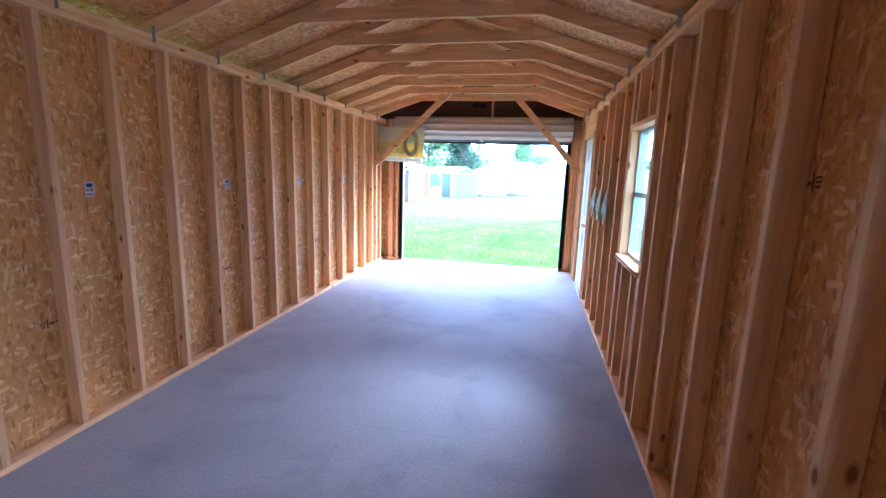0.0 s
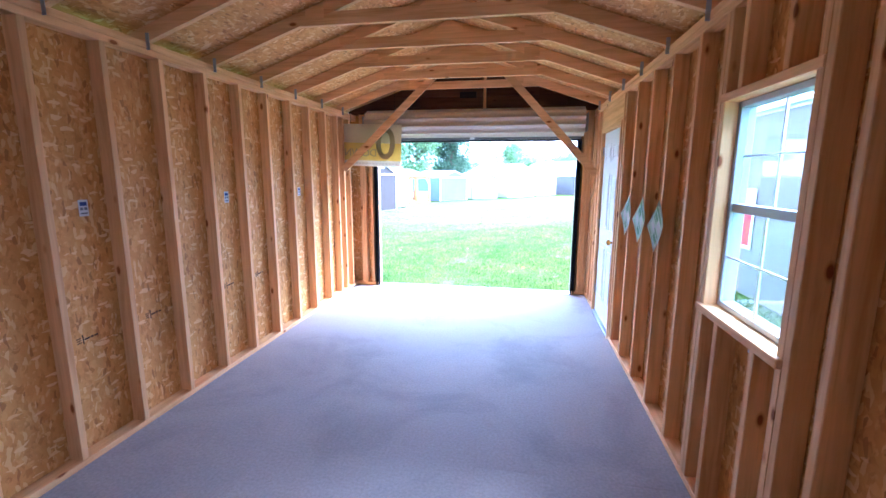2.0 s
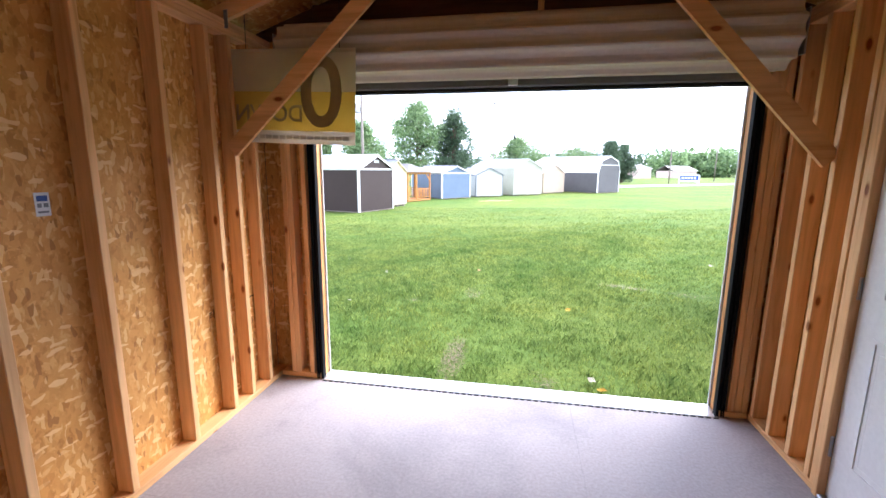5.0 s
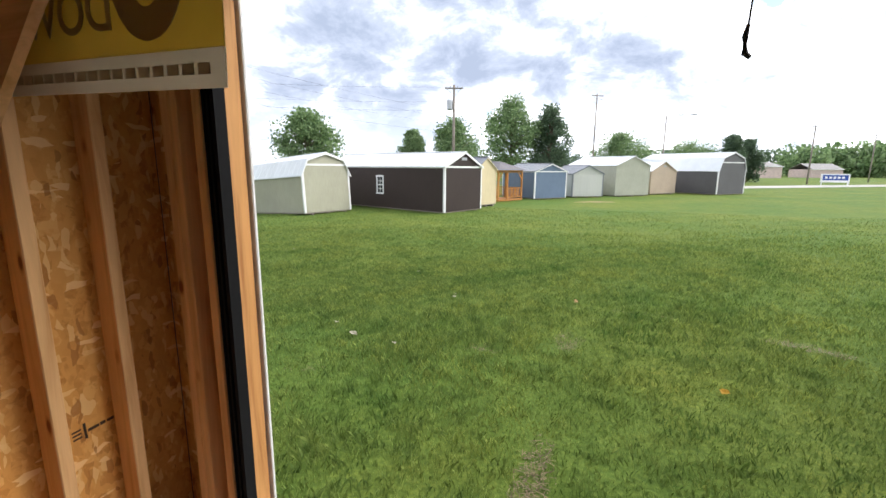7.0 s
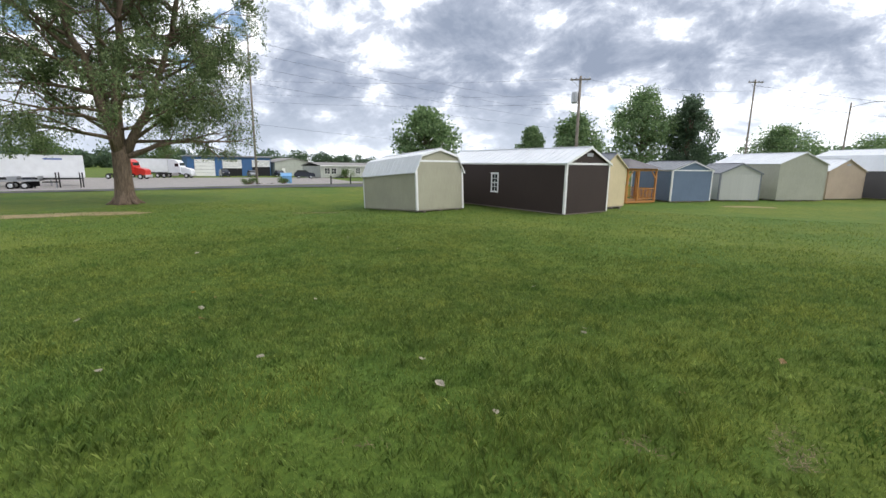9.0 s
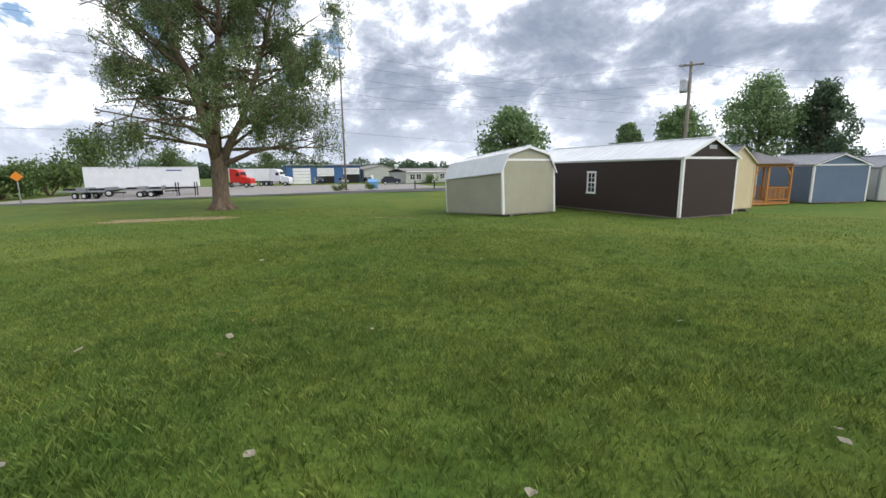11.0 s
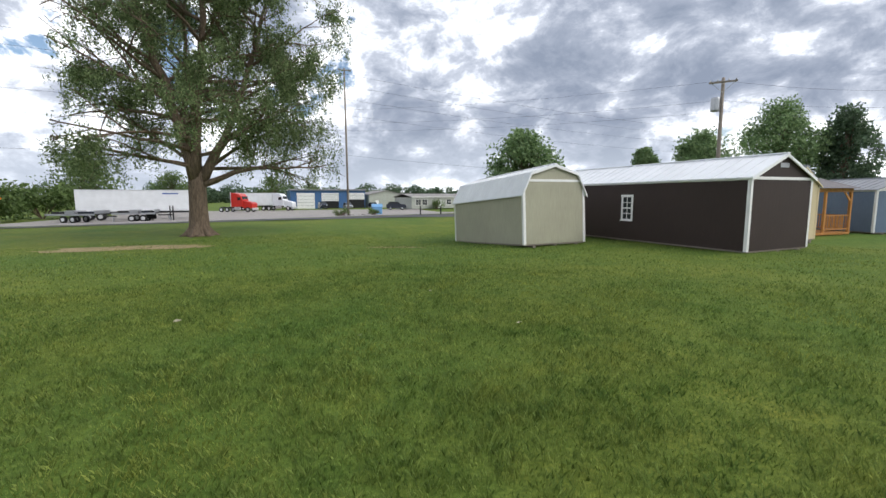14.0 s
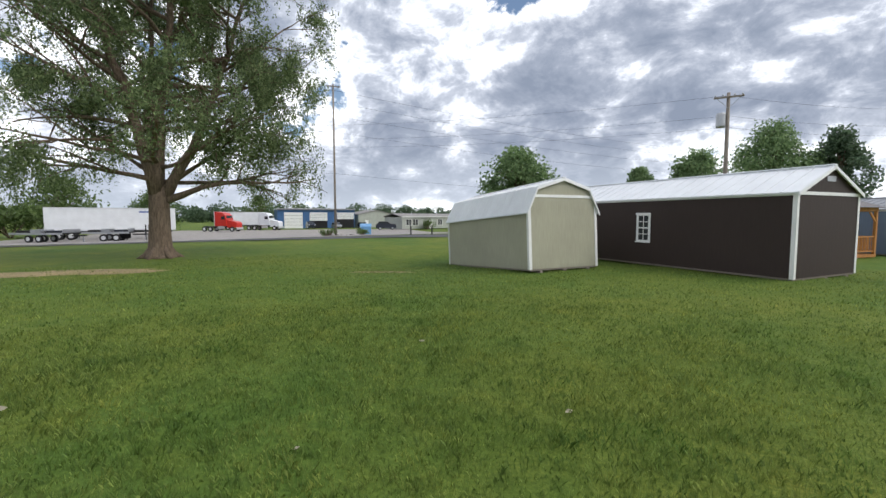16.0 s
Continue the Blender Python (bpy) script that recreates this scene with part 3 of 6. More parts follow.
prism(bm, [(LX - 0.1, PLATE1 + 0.001), (RX + 0.1, PLATE1 + 0.001), (RX + 0.1, under(RX + 0.1) + 0.093), (CX, under(CX) + 0.093), (LX - 0.1, under(LX - 0.1) + 0.093)], YB - 0.12, YB - 0.1)
wall_back = structure("wall_south", bm, OSB_WALL, "rear wall of strand board", "wall")

# front wall with the roll-up opening
OX0, OX1, OZ = -2.185, 0.535, 2.05
bm = bmesh.new()
yo = YF + DEPTH
for a, b in ((LX - 0.1, OX0 - 0.04), (OX1 + 0.04, RX + 0.1)):
    box(bm, a, b, yo + 0.013, yo + 0.024, -0.15, PLATE1)
box(bm, OX0 - 0.04, OX1 + 0.04, yo + 0.013, yo + 0.024, OZ + 0.04, PLATE1)
GABLE = [(LX - 0.1, PLATE1 + 0.001), (RX + 0.1, PLATE1 + 0.001), (RX + 0.1, under(RX + 0.1) + 0.093), (CX, under(CX) + 0.093), (LX - 0.1, under(LX - 0.1) + 0.093)]
prism(bm, GABLE, yo + 0.013, yo + 0.024)
wall_front = structure("wall_north", bm, GREY_SIDE, "front wall framing round the open roll-up door", "wall")
for a, b in ((LX - 0.088, OX0 - 0.04), (OX1 + 0.04, RX + 0.088)):
    part("panel", bevelled(a, b, yo + 0.001, yo + 0.012, 0.001, PLATE1, 0.001), OSB_WALL, wall_front)
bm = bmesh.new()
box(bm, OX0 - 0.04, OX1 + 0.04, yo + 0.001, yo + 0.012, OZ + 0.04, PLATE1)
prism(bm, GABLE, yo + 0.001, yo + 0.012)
# the gable's shade is in this panel's colour
part("panel", bm, SHADED_WOOD, wall_front)
for x in (LX + 0.10, LX + 0.139, OX0 - 0.080, OX1 + 0.075, RX - 0.06, RX - 0.021):
    part("stud", bevelled(x - 0.019, x + 0.019, YF + 0.001, yo, 0.04, PLATE1), PINE_Z, wall_front)
for a, b in ((LX + 0.001, OX0 - 0.002), (OX1 + 0.002, RX - 0.001)):
    part("bottom_plate", bevelled(a, b, YF - 0.004, yo, 0.001, 0.039), PINE_X, wall_front)
for a, b in ((OX0 - 0.038, OX0), (OX1, OX1 + 0.038)):
    part("jamb", bevelled(a, b, YF + 0.032, yo + 0.02, 0.001, OZ), JAMB, wall_front, "knotty pine door jamb")
for a, b in ((OX0 - 0.06, OX0 + 0.012), (OX1 - 0.012, OX1 + 0.06)):
    part("outer_trim", bevelled(a, b, yo + 0.026, yo + 0.04, -0.05, OZ + 0.03), WHITE, wall_front, "white outer trim board")
part("door_header", bevelled(OX0 - 0.04, OX1 + 0.04, YF + 0.001, yo, OZ + 0.005, OZ + 0.19), PINE_X, wall_front)
for x in (-0.69,):
    part("gable_stud", bevelled(x - 0.019, x + 0.019, YF + 0.04, yo - 0.001, OZ + 0.2, under(x) + 0.09), PINE_Z, wall_front)
# boards take the same colour with the shade mixed in
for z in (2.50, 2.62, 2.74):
    part("gable_board", bevelled(LX + 0.05 + (z - 2.4) / SLOPE, RX - 0.05 - (z - 2.4) / SLOPE, YF + 0.05, YF + 0.07, z, z + 0.113), SHADED_WOOD, wall_front)
part("gable_vent", bevelled(-1.02, -0.80, YF + 0.03, YF + 0.048, 2.60, 2.68), BLACK, wall_front, "dark rectangular vent hole")

for s, x in ((-1, LX), (1, RX)):
    a, b = sorted((x + s * 0.02, x + s * 0.14))
    part("corner_trim", bevelled(a, b, yo + 0.0245, yo + 0.038, -0.15, PLATE1), WHITE, wall_front, "white outer corner board")
    a, b = sorted((x + s * 0.1138, x + s * 0.14))
    part("corner_trim", bevelled(a, b, YF - 0.05, yo + 0.0244, -0.15, PLATE1), WHITE, wall_front, "white outer corner board")

# knee braces beside the first truss
for k, (a, b) in enumerate((((-1.28, 2.80), (-2.50, 1.66)), ((-0.40, 2.80), (0.70, 1.61)))):
    a, b = Vector((a[0], 0, a[1])), Vector((b[0], 0, b[1]))
    d = (b - a).normalized() * 1.0
    n = Vector((d.z, 0, -d.x)) * 0.0445
    o = [a + n, a - n, b - n, b + n]
    # ends cut upright against the wall
    bm = bmesh.new()
    prism(bm, [(p.x, p.z) for p in o], TRUSS_Y[0] - 0.058, TRUSS_Y[0] - 0.0335)
    tagged(part("knee_brace", bm, PINE_X), "slanting pine brace between wall stud and truss", "brace", "knee braces", "structure")


# ---- roll-up door ----
def roll_door():
    t = thing("roll_up_door", "beige corrugated steel door rolled up above the opening", "door", "", "structure")
    cy, cz, r = 7.125, 2.255, 0.165
    bm = bmesh.new()
    n, xs = 96, (-2.245, 0.565)
    rings = []
    for x in xs:
        ring = []
        for k in range(n):
            a = 2 * math.pi * k / n
            rr = r + 0.012 * math.cos(11 * a) + 0.003 * math.cos(22 * a)
            ring.append(bm.verts.new((x, cy + rr * math.cos(a), cz + rr * math.sin(a))))
        rings.append(ring)
    for k in range(n):
        bm.faces.new((rings[0][k], rings[0][(k + 1) % n], rings[1][(k + 1) % n], rings[1][k]))
    bm.faces.new(rings[0]); bm.faces.new(rings[1][::-1])
    part("rolled_curtain", bm, CURTAIN, t, smooth=False)
    bm = bmesh.new()
    wave = [(cy + 0.15 + 0.006 * math.cos(k * 1.2), 2.25 - 0.02 * k) for k in range(8)]
    prism(bm, wave + [(p[0] + 0.004, p[1]) for p in wave[::-1]], -2.235, 0.555, 0)
    part("curtain_edge", bm, CURTAIN, t)
    part("bottom_bar", bevelled(-2.235, 0.555, cy + 0.11, cy + 0.165, 2.055, 2.115, 0.006), DOOR_BAR, t, "dark grey bottom bar")
    part("weather_seal", bevelled(-2.235, 0.555, cy + 0.12, cy + 0.15, 2.03, 2.054, 0.006), BLACK, t, "black rubber weather seal")
    part("bar_bracket", bevelled(-0.87, -0.81, cy + 0.095, cy + 0.11, 2.06, 2.13, 0.004), ALU, t, "pale pull bracket")
    for x in (-2.275, 0.595):
        part("end_bracket", bevelled(x - 0.004, x + 0.004, cy - 0.12, cy + 0.16, cz - 0.12, cz + 0.10, 0.002), STEEL, t)
        bm = bmesh.new()
        tube(bm, [(x - 0.02, cy, cz), (x + 0.02, cy, cz)], [0.02, 0.02], 12)
        part("axle", bm, STEEL, t)
    for a, b in ((OX0 - 0.035, OX0 + 0.016), (OX1 - 0.016, OX1 + 0.035)):
        bm = bmesh.new()
        box(bm, a, b, YF + 0.024, YF + 0.029, 0.004, 2.1)
        box(bm, a, a + 0.006, YF - 0.014, YF + 0.024, 0.004, 2.1)
        box(bm, b - 0.006, b, YF - 0.014, YF + 0.024, 0.004, 2.1)
        for u in (-0.010, 0.010):
            box(bm, (a + b) / 2 + u - 0.004, (a + b) / 2 + u + 0.004, YF - 0.010, YF + 0.024, 0.004, 2.1)
        part("guide_track", bm, TRACK, t, "black steel guide track")
    bm = bmesh.new()
    tube(bm, [(-0.82, 7.27, 2.06), (-0.815, 7.272, 1.95), (-0.82, 7.27, 1.80)], [0.0018] * 3, 6)
    part("pull_cord", bm, BLACK, t, "thin dark pull cord")
    bm = bmesh.new()
    tube(bm, [(-0.82, 7.27, 1.805), (-0.823, 7.27, 1.785), (-0.82, 7.272, 1.755), (-0.81, 7.274, 1.748)], [0.0035, 0.0055, 0.006, 0.004], 10)
    part("cord_grip", bm, BLACK, t, "dark rubber grip")
    return t


roll_door()
t = thing("door_threshold", "bright aluminium threshold strip along the door opening", "threshold", "", "structure")
part("plate", bevelled(OX0 + 0.001, OX1 - 0.001, 7.25, yo + 0.05, 0.0015, 0.006, 0.002), ALU, t)
bm = bmesh.new()
for k in range(60):
    x = OX0 + 0.02 + k * 0.0452
    box(bm, x, x + 0.03, 7.232, 7.245, 0.001, 0.006)
part("seal_line", bm, BLACK, t, "dark rubber seal line")


# ---- entry door ----
def entry_door():
    t = thing("door_1", "white panelled steel entry door, closed, with brass knob", "door", "", "structure")
    y0, y1, z1 = DOOR[0] + 0.04, DOOR[1] - 0.04, DOOR[3] - 0.045
    part("door_slab", bevelled(RX + 0.022, RX + 0.066, y0 + 0.003, y1 - 0.003, 0.025, z1 - 0.003, 0.003), WHITE, t)
    mid = (y0 + y1) / 2
    for a, b in ((y0 + 0.115, mid - 0.045), (mid + 0.045, y1 - 0.115)):
        for c, d in ((0.24, 0.86), (1.02, 1.62), (1.74, 1.93)):
            bm = bmesh.new()
            for e, f, g, h in ((a, a + 0.018, c, d), (b - 0.018, b, c, d), (a + 0.018, b - 0.018, c, c + 0.018), (a + 0.018, b - 0.018, d - 0.018, d)):
                box(bm, RX + 0.017, RX + 0.0215, e, f, g, h)
            part("panel_moulding", bm, WHITE, t)
            part("door_panel", bevelled(RX + 0.0155, RX + 0.0215, a + 0.045, b - 0.045, c + 0.045, d - 0.045, 0.004), WHITE, t)
    for a, b in ((DOOR[0], y0), (y1, DOOR[1])):
        part("jamb", bevelled(RX - 0.012, RX + 0.11, a + 0.001, b - 0.001, 0.001, DOOR[3] - 0.001), PINE_Z, t)
    part("head_jamb", bevelled(RX - 0.012, RX + 0.11, y0, y1, z1, DOOR[3] - 0.001), PINE_Y, t)
    part("sill", bevelled(RX - 0.01, RX + 0.11, y0, y1, 0.001, 0.022), STEEL, t, "dark metal door sill")
    ky = y0 + 0.065
    bm = bmesh.new()
    tube(bm, [(RX + 0.021, ky, 0.95), (RX + 0.014, ky, 0.95)], [0.033, 0.028], 20)
    part("rose", bm, BRASS, t, "polished brass rose", True)
    bm = bmesh.new()
    tube(bm, [(RX + 0.013, ky, 0.95), (RX - 0.012, ky, 0.95), (RX - 0.022, ky, 0.95), (RX - 0.04, ky, 0.95), (RX - 0.052, ky, 0.95)], [0.011, 0.011, 0.026, 0.029, 0.015], 20)
    part("knob", bm, BRASS, t, "polished brass knob", True)
    for z in (0.28, 1.05, 1.86):
        bm = bmesh.new()
        tube(bm, [(RX + 0.014, y1 - 0.002, z - 0.05), (RX + 0.014, y1 - 0.002, z + 0.05)], [0.007, 0.007], 10)
        part("hinge", bm, STEEL, t)


entry_door()


# ---- window in the east wall ----
def sash_window(name, hole):
    t = thing(name, "white sash window with six-over-six style bars in pine framing", "window", "", "structure")
    y0, y1, z0, z1 = hole
    xa, xb = RX + 0.06, RX + 0.125
    fr = 0.028
    for a, b, c, d in ((y0, y0 + fr, z0, z1), (y1 - fr, y1, z0, z1), (y0 + fr, y1 - fr, z0, z0 + fr), (y0 + fr, y1 - fr, z1 - fr, z1)):
        part("window_frame", bevelled(xa, xb, a + 0.001, b - 0.001, c + 0.001, d - 0.001), FRAME_SHADED, t)
    zm = (z0 + z1) / 2
    part("meeting_rail", bevelled(xa + 0.008, xb - 0.008, y0 + fr, y1 - fr, zm - 0.02, zm + 0.02), FRAME_SHADED, t)
    for lo, hi, x in ((z0 + fr, zm - 0.02, xa + 0.016), (zm + 0.02, z1 - fr, xa + 0.036)):
        bm = bmesh.new()
        box(bm, x - 0.002, x + 0.002, y0 + fr, y1 - fr, lo, hi)
        g = part("pane", bm, GLASS, t)
        g.visible_shadow = False
        ym, zh = (y0 + y1) / 2, (lo + hi) / 2
        part("glazing_bar", bevelled(x - 0.006, x + 0.006, ym - 0.005, ym + 0.005, lo, hi, 0.002), ALU, t)
        part("glazing_bar", bevelled(x - 0.0055, x + 0.0055, y0 + fr, y1 - fr, zh - 0.005, zh + 0.005, 0.002), ALU, t)
    for a, b, c, d in ((y0 - 0.07, y0 - 0.002, z0 - 0.07, z1 + 0.07), (y1 + 0.002, y1 + 0.07, z0 - 0.07, z1 + 0.07), (y0 - 0.001, y1 + 0.001, z1 + 0.002, z1 + 0.07), (y0 - 0.001, y1 + 0.001, z0 - 0.07, z0 - 0.002)):
        part("outer_trim", bevelled(RX + DEPTH + 0.026, RX + DEPTH + 0.042, a, b, c, d), WHITE, t)


sash_window("window_1", WIN)
# unseen window, added round the fill lamp
sash_window("added_window", WIN_ADDED)


# ---- display sheds on the lawn ----
def base_pose(x, y, e, z=None):
    """Local x along the end wall, local y towards the back."""
    return Matrix.Translation((x, y, gz(x, y) if z is None else z)) @ Matrix.Rotation(math.atan2(e[1], e[0]), 4, 'Z')


def shed(label, corner, e, w, length, eave, rise, mat, roof, trim=WHITE, gambrel=False, windows=(), band=True, lap=False, base_z=None, name="garden_shed", vent=False, drop=0.0, far=False):
    if far:
        corner = (-0.85 + 1.1 * (corner[0] + 0.85), 5.36 + 1.1 * (corner[1] - 5.36))
        w, length, eave, rise = w * 1.1, length * 1.1, eave * 1.1, rise * 1.1
    t = thing(name, label, "shed", "display sheds")
    m = base_pose(corner[0], corner[1], e, base_z)
    if drop:
        m = m @ Matrix.Rotation(-drop, 4, 'X')
    f0 = 0.12
    if gambrel:
        k = 0.12 * w
        prof = [(0, eave), (k, eave + rise * 0.68), (w / 2, eave + rise), (w - k, eave + rise * 0.68), (w, eave)]
    else:
        prof = [(0, eave), (w / 2, eave + rise), (w, eave)]
    # walls, one mesh each
    bm = bmesh.new(); prism(bm, [(0, f0), (w, f0)] + prof[::-1], 0.0, 0.03); part("end_wall", bm, mat, t)
    bm = bmesh.new(); prism(bm, [(0, f0), (w, f0)] + prof[::-1], length - 0.03, length); part("end_wall", bm, mat, t)
    part("side_wall", bevelled(0, 0.03, 0.031, length - 0.031, f0, eave), mat, t)
    part("side_wall", bevelled(w - 0.03, w, 0.031, length - 0.031, f0, eave), mat, t)
    part("floor_frame", bevelled(0.02, w - 0.02, 0.02, length - 0.02, 0.06, f0 - 0.001), POLE_WOOD, t)
    for x in (w * 0.15, w * 0.5, w * 0.85):
        part("skid", bevelled(x - 0.07, x + 0.07, -0.03, length + 0.03, -0.25, 0.06, 0.01), POLE_WOOD, t)
    # roof panels with raised ribs
    pts = list(prof)
    sl0 = (pts[0][1] - pts[1][1]) / (pts[0][0] - pts[1][0])
    o = 0.09
    pts[0] = (pts[0][0] - o, pts[0][1] - o * sl0)
    pts[-1] = (pts[-1][0] + o, pts[-1][1] - o * sl0)
    for a, b in zip(pts, pts[1:]):
        bm = bmesh.new()
        prism(bm, [a, b, (b[0], b[1] + 0.045), (a[0], a[1] + 0.045)], -0.1, length + 0.1)
        slope = part("roof_panel", bm, roof, t)
        bm = bmesh.new()
        n = int(length / 0.45)
        for i in range(n + 1):
            y = -0.06 + (length + 0.12) * i / n
            prism(bm, [(a[0], a[1] + 0.046), (b[0], b[1] + 0.046), (b[0], b[1] + 0.066), (a[0], a[1] + 0.066)], y - 0.018, y + 0.018)
        part("roof_ribs", bm, roof, slope)
        bm = bmesh.new()
        prism(bm, [(a[0], a[1] - 0.07), (b[0], b[1] - 0.07), (b[0], b[1] - 0.001), (a[0], a[1] - 0.001)], -0.105, -0.08)
        part("rake_trim", bm, trim, t)
    part("ridge_cap", bevelled(w / 2 - 0.1, w / 2 + 0.1, -0.11, length + 0.11, eave + rise + 0.02, eave + rise + 0.075, 0.02), roof, t)
    tr = 0.10
    for x0, x1 in ((-0.014, tr), (w - tr, w + 0.014)):
        part("corner_trim", bevelled(x0, x1, -0.018, -0.001, f0 - 0.02, eave + (rise * 0.1 if gambrel else 0.0)), trim, t)
    for x0, x1 in ((-0.016, -0.001), (w + 0.001, w + 0.016)):
        part("corner_trim", bevelled(x0, x1, 0.0, tr, f0 - 0.02, eave), trim, t)
        part("corner_trim", bevelled(x0, x1, length - tr, length + 0.01, f0 - 0.02, eave), trim, t)
        part("eave_trim", bevelled(x0, x1, tr + 0.001, length - tr - 0.001, eave - 0.09, eave - 0.001), trim, t)
    if band:
        zb = eave + (rise * 0.42 if gambrel else -0.02)
        inset = 0.10 * w * 0.62 if gambrel else 0.0
        part("band_trim", bevelled(inset + (0.001 if gambrel else tr + 0.001), w - inset - (0.001 if gambrel else tr + 0.001), -0.018, -0.001, zb - 0.05, zb + 0.05), trim, t)
    if vent:
        part("gable_vent", bevelled(w / 2 - 0.25, w / 2 + 0.25, -0.014, -0.001, eave + rise * 0.45, eave + rise * 0.45 + 0.16), STEEL, t)
    if lap:
        bm = bmesh.new()
        prism(bm, [(-0.016, 0.0), (-0.002, 0.15), (-0.002, 0.0)], tr + 0.005, w - tr - 0.005, 0)
        me = mesh_of("lap_board", bm, mat)
        for k in range(int((eave - f0) / 0.16)):
            part("lap_board", me, None, t).location = (0, 0, f0 + 0.02 + 0.16 * k)
    for y, z0, wide, high in windows:
        wn = thing("shed_window", "", "")
        del_keys = [k for k in ("label", "category") if k in wn]
        for k in del_keys:
            del wn[k]
        wn.name = "window"
        wn.parent = t
        bm = bmesh.new()
        box(bm, -0.006, -0.002, y, y + wide, z0, z0 + high)
        part("pane", bm, GLASS_DARK, wn)
        for a, b, c, d in ((y - 0.09, y, z0 - 0.09, z0 + high + 0.09), (y + wide, y + wide + 0.09, z0 - 0.09, z0 + high + 0.09), (y, y + wide, z0 + high, z0 + high + 0.09), (y, y + wide, z0 - 0.09, z0)):
            part("frame", bevelled(-0.03, -0.001, a + 0.0005, b - 0.0005, c + 0.0005, d - 0.0005), WHITE, wn)
        part("sill", bevelled(-0.05, -0.031, y - 0.12, y + wide + 0.12, z0 - 0.10, z0 - 0.05), WHITE, wn)
        part("head", bevelled(-0.045, -0.031, y - 0.12, y + wide + 0.12, z0 + high + 0.03, z0 + high + 0.11), WHITE, wn)
        part("glazing_bar", bevelled(-0.02, -0.007, y + wide / 2 - 0.015, y + wide / 2 + 0.015, z0, z0 + high), WHITE, wn)
        for u in (0.25, 0.5, 0.75):
            r = 0.026 if u == 0.5 else 0.013
            part("glazing_bar", bevelled(-0.0195, -0.0075, y, y + wide, z0 + high * u - r, z0 + high * u + r), WHITE, wn)
    t.matrix_world = m
    return t


GLASS_DARK = painted("dark_window_glass", (0.03, 0.035, 0.04), 0.08, 0.1, 0.1, bump=0.0, spec=0.7)
E_MAIN = (0.29, 0.957)
shed("sage green gambrel-roofed storage shed with white trim on the grass", (-16.72, 25.1), E_MAIN, 3.13, 6.3, 2.24, 1.08, SAGE, WHITE_METAL, gambrel=True, base_z=-1.04, drop=0.065)
shed("long dark brown shed with white trim and small window", (-10.05, 28.6), E_MAIN, 3.6, 10.4, 2.62, 0.80, DARK_BROWN, WHITE_METAL, windows=((4.92, 1.02, 0.46, 0.95),), base_z=-1.02, vent=True)
shed("narrow cream shed tucked behind the dark brown one", (-9.50, 32.45), E_MAIN, 2.35, 4.0, 2.35, 0.75, CREAM, GREY_METAL, trim=CREAM, band=False, far=True)
shed("small slate blue shed with white trim", (-7.62, 42.2), (0.60, 0.80), 3.6, 4.2, 2.30, 0.62, BLUE, GREY_METAL, far=True)
shed("small white lap-sided shed with dark roof edge", (-5.10, 46.5), (0.80, 0.60), 3.1, 4.0, 2.1, 0.70, PALE, GREY_METAL, trim=GREY_METAL, band=False, lap=True, far=True)
shed("tall pale sage shed with white trim", (-1.60, 49.9), (0.71, 0.704), 4.15, 7.0, 2.85, 0.85, SAGE_B, WHITE_METAL, trim=SAGE_B, far=True)
shed("tan shed with small gable vent", (1.6, 54.8), (0.62, 0.785), 4.1, 6.0, 2.35, 0.95, TAN, WHITE_METAL, trim=TAN, band=False, vent=True, far=True)
shed("grey gambrel-roofed barn shed with white trim and window", (7.9, 57.8), (0.65, 0.76), 4.7, 9.5, 2.55, 1.75, GREY_SIDE, WHITE_METAL, gambrel=True, windows=((7.2, 1.1, 0.9, 1.0),), far=True)
shed("taupe shed with white trim standing beside the unfinished one", (3.4, 2.4), (1.0, 0.0), 3.6, 10.0, 2.95, 0.8, siding("taupe_siding", (0.22, 0.185, 0.19)), WHITE_METAL, windows=((4.25, 1.2, 0.6, 1.1),), base_z=-0.36)


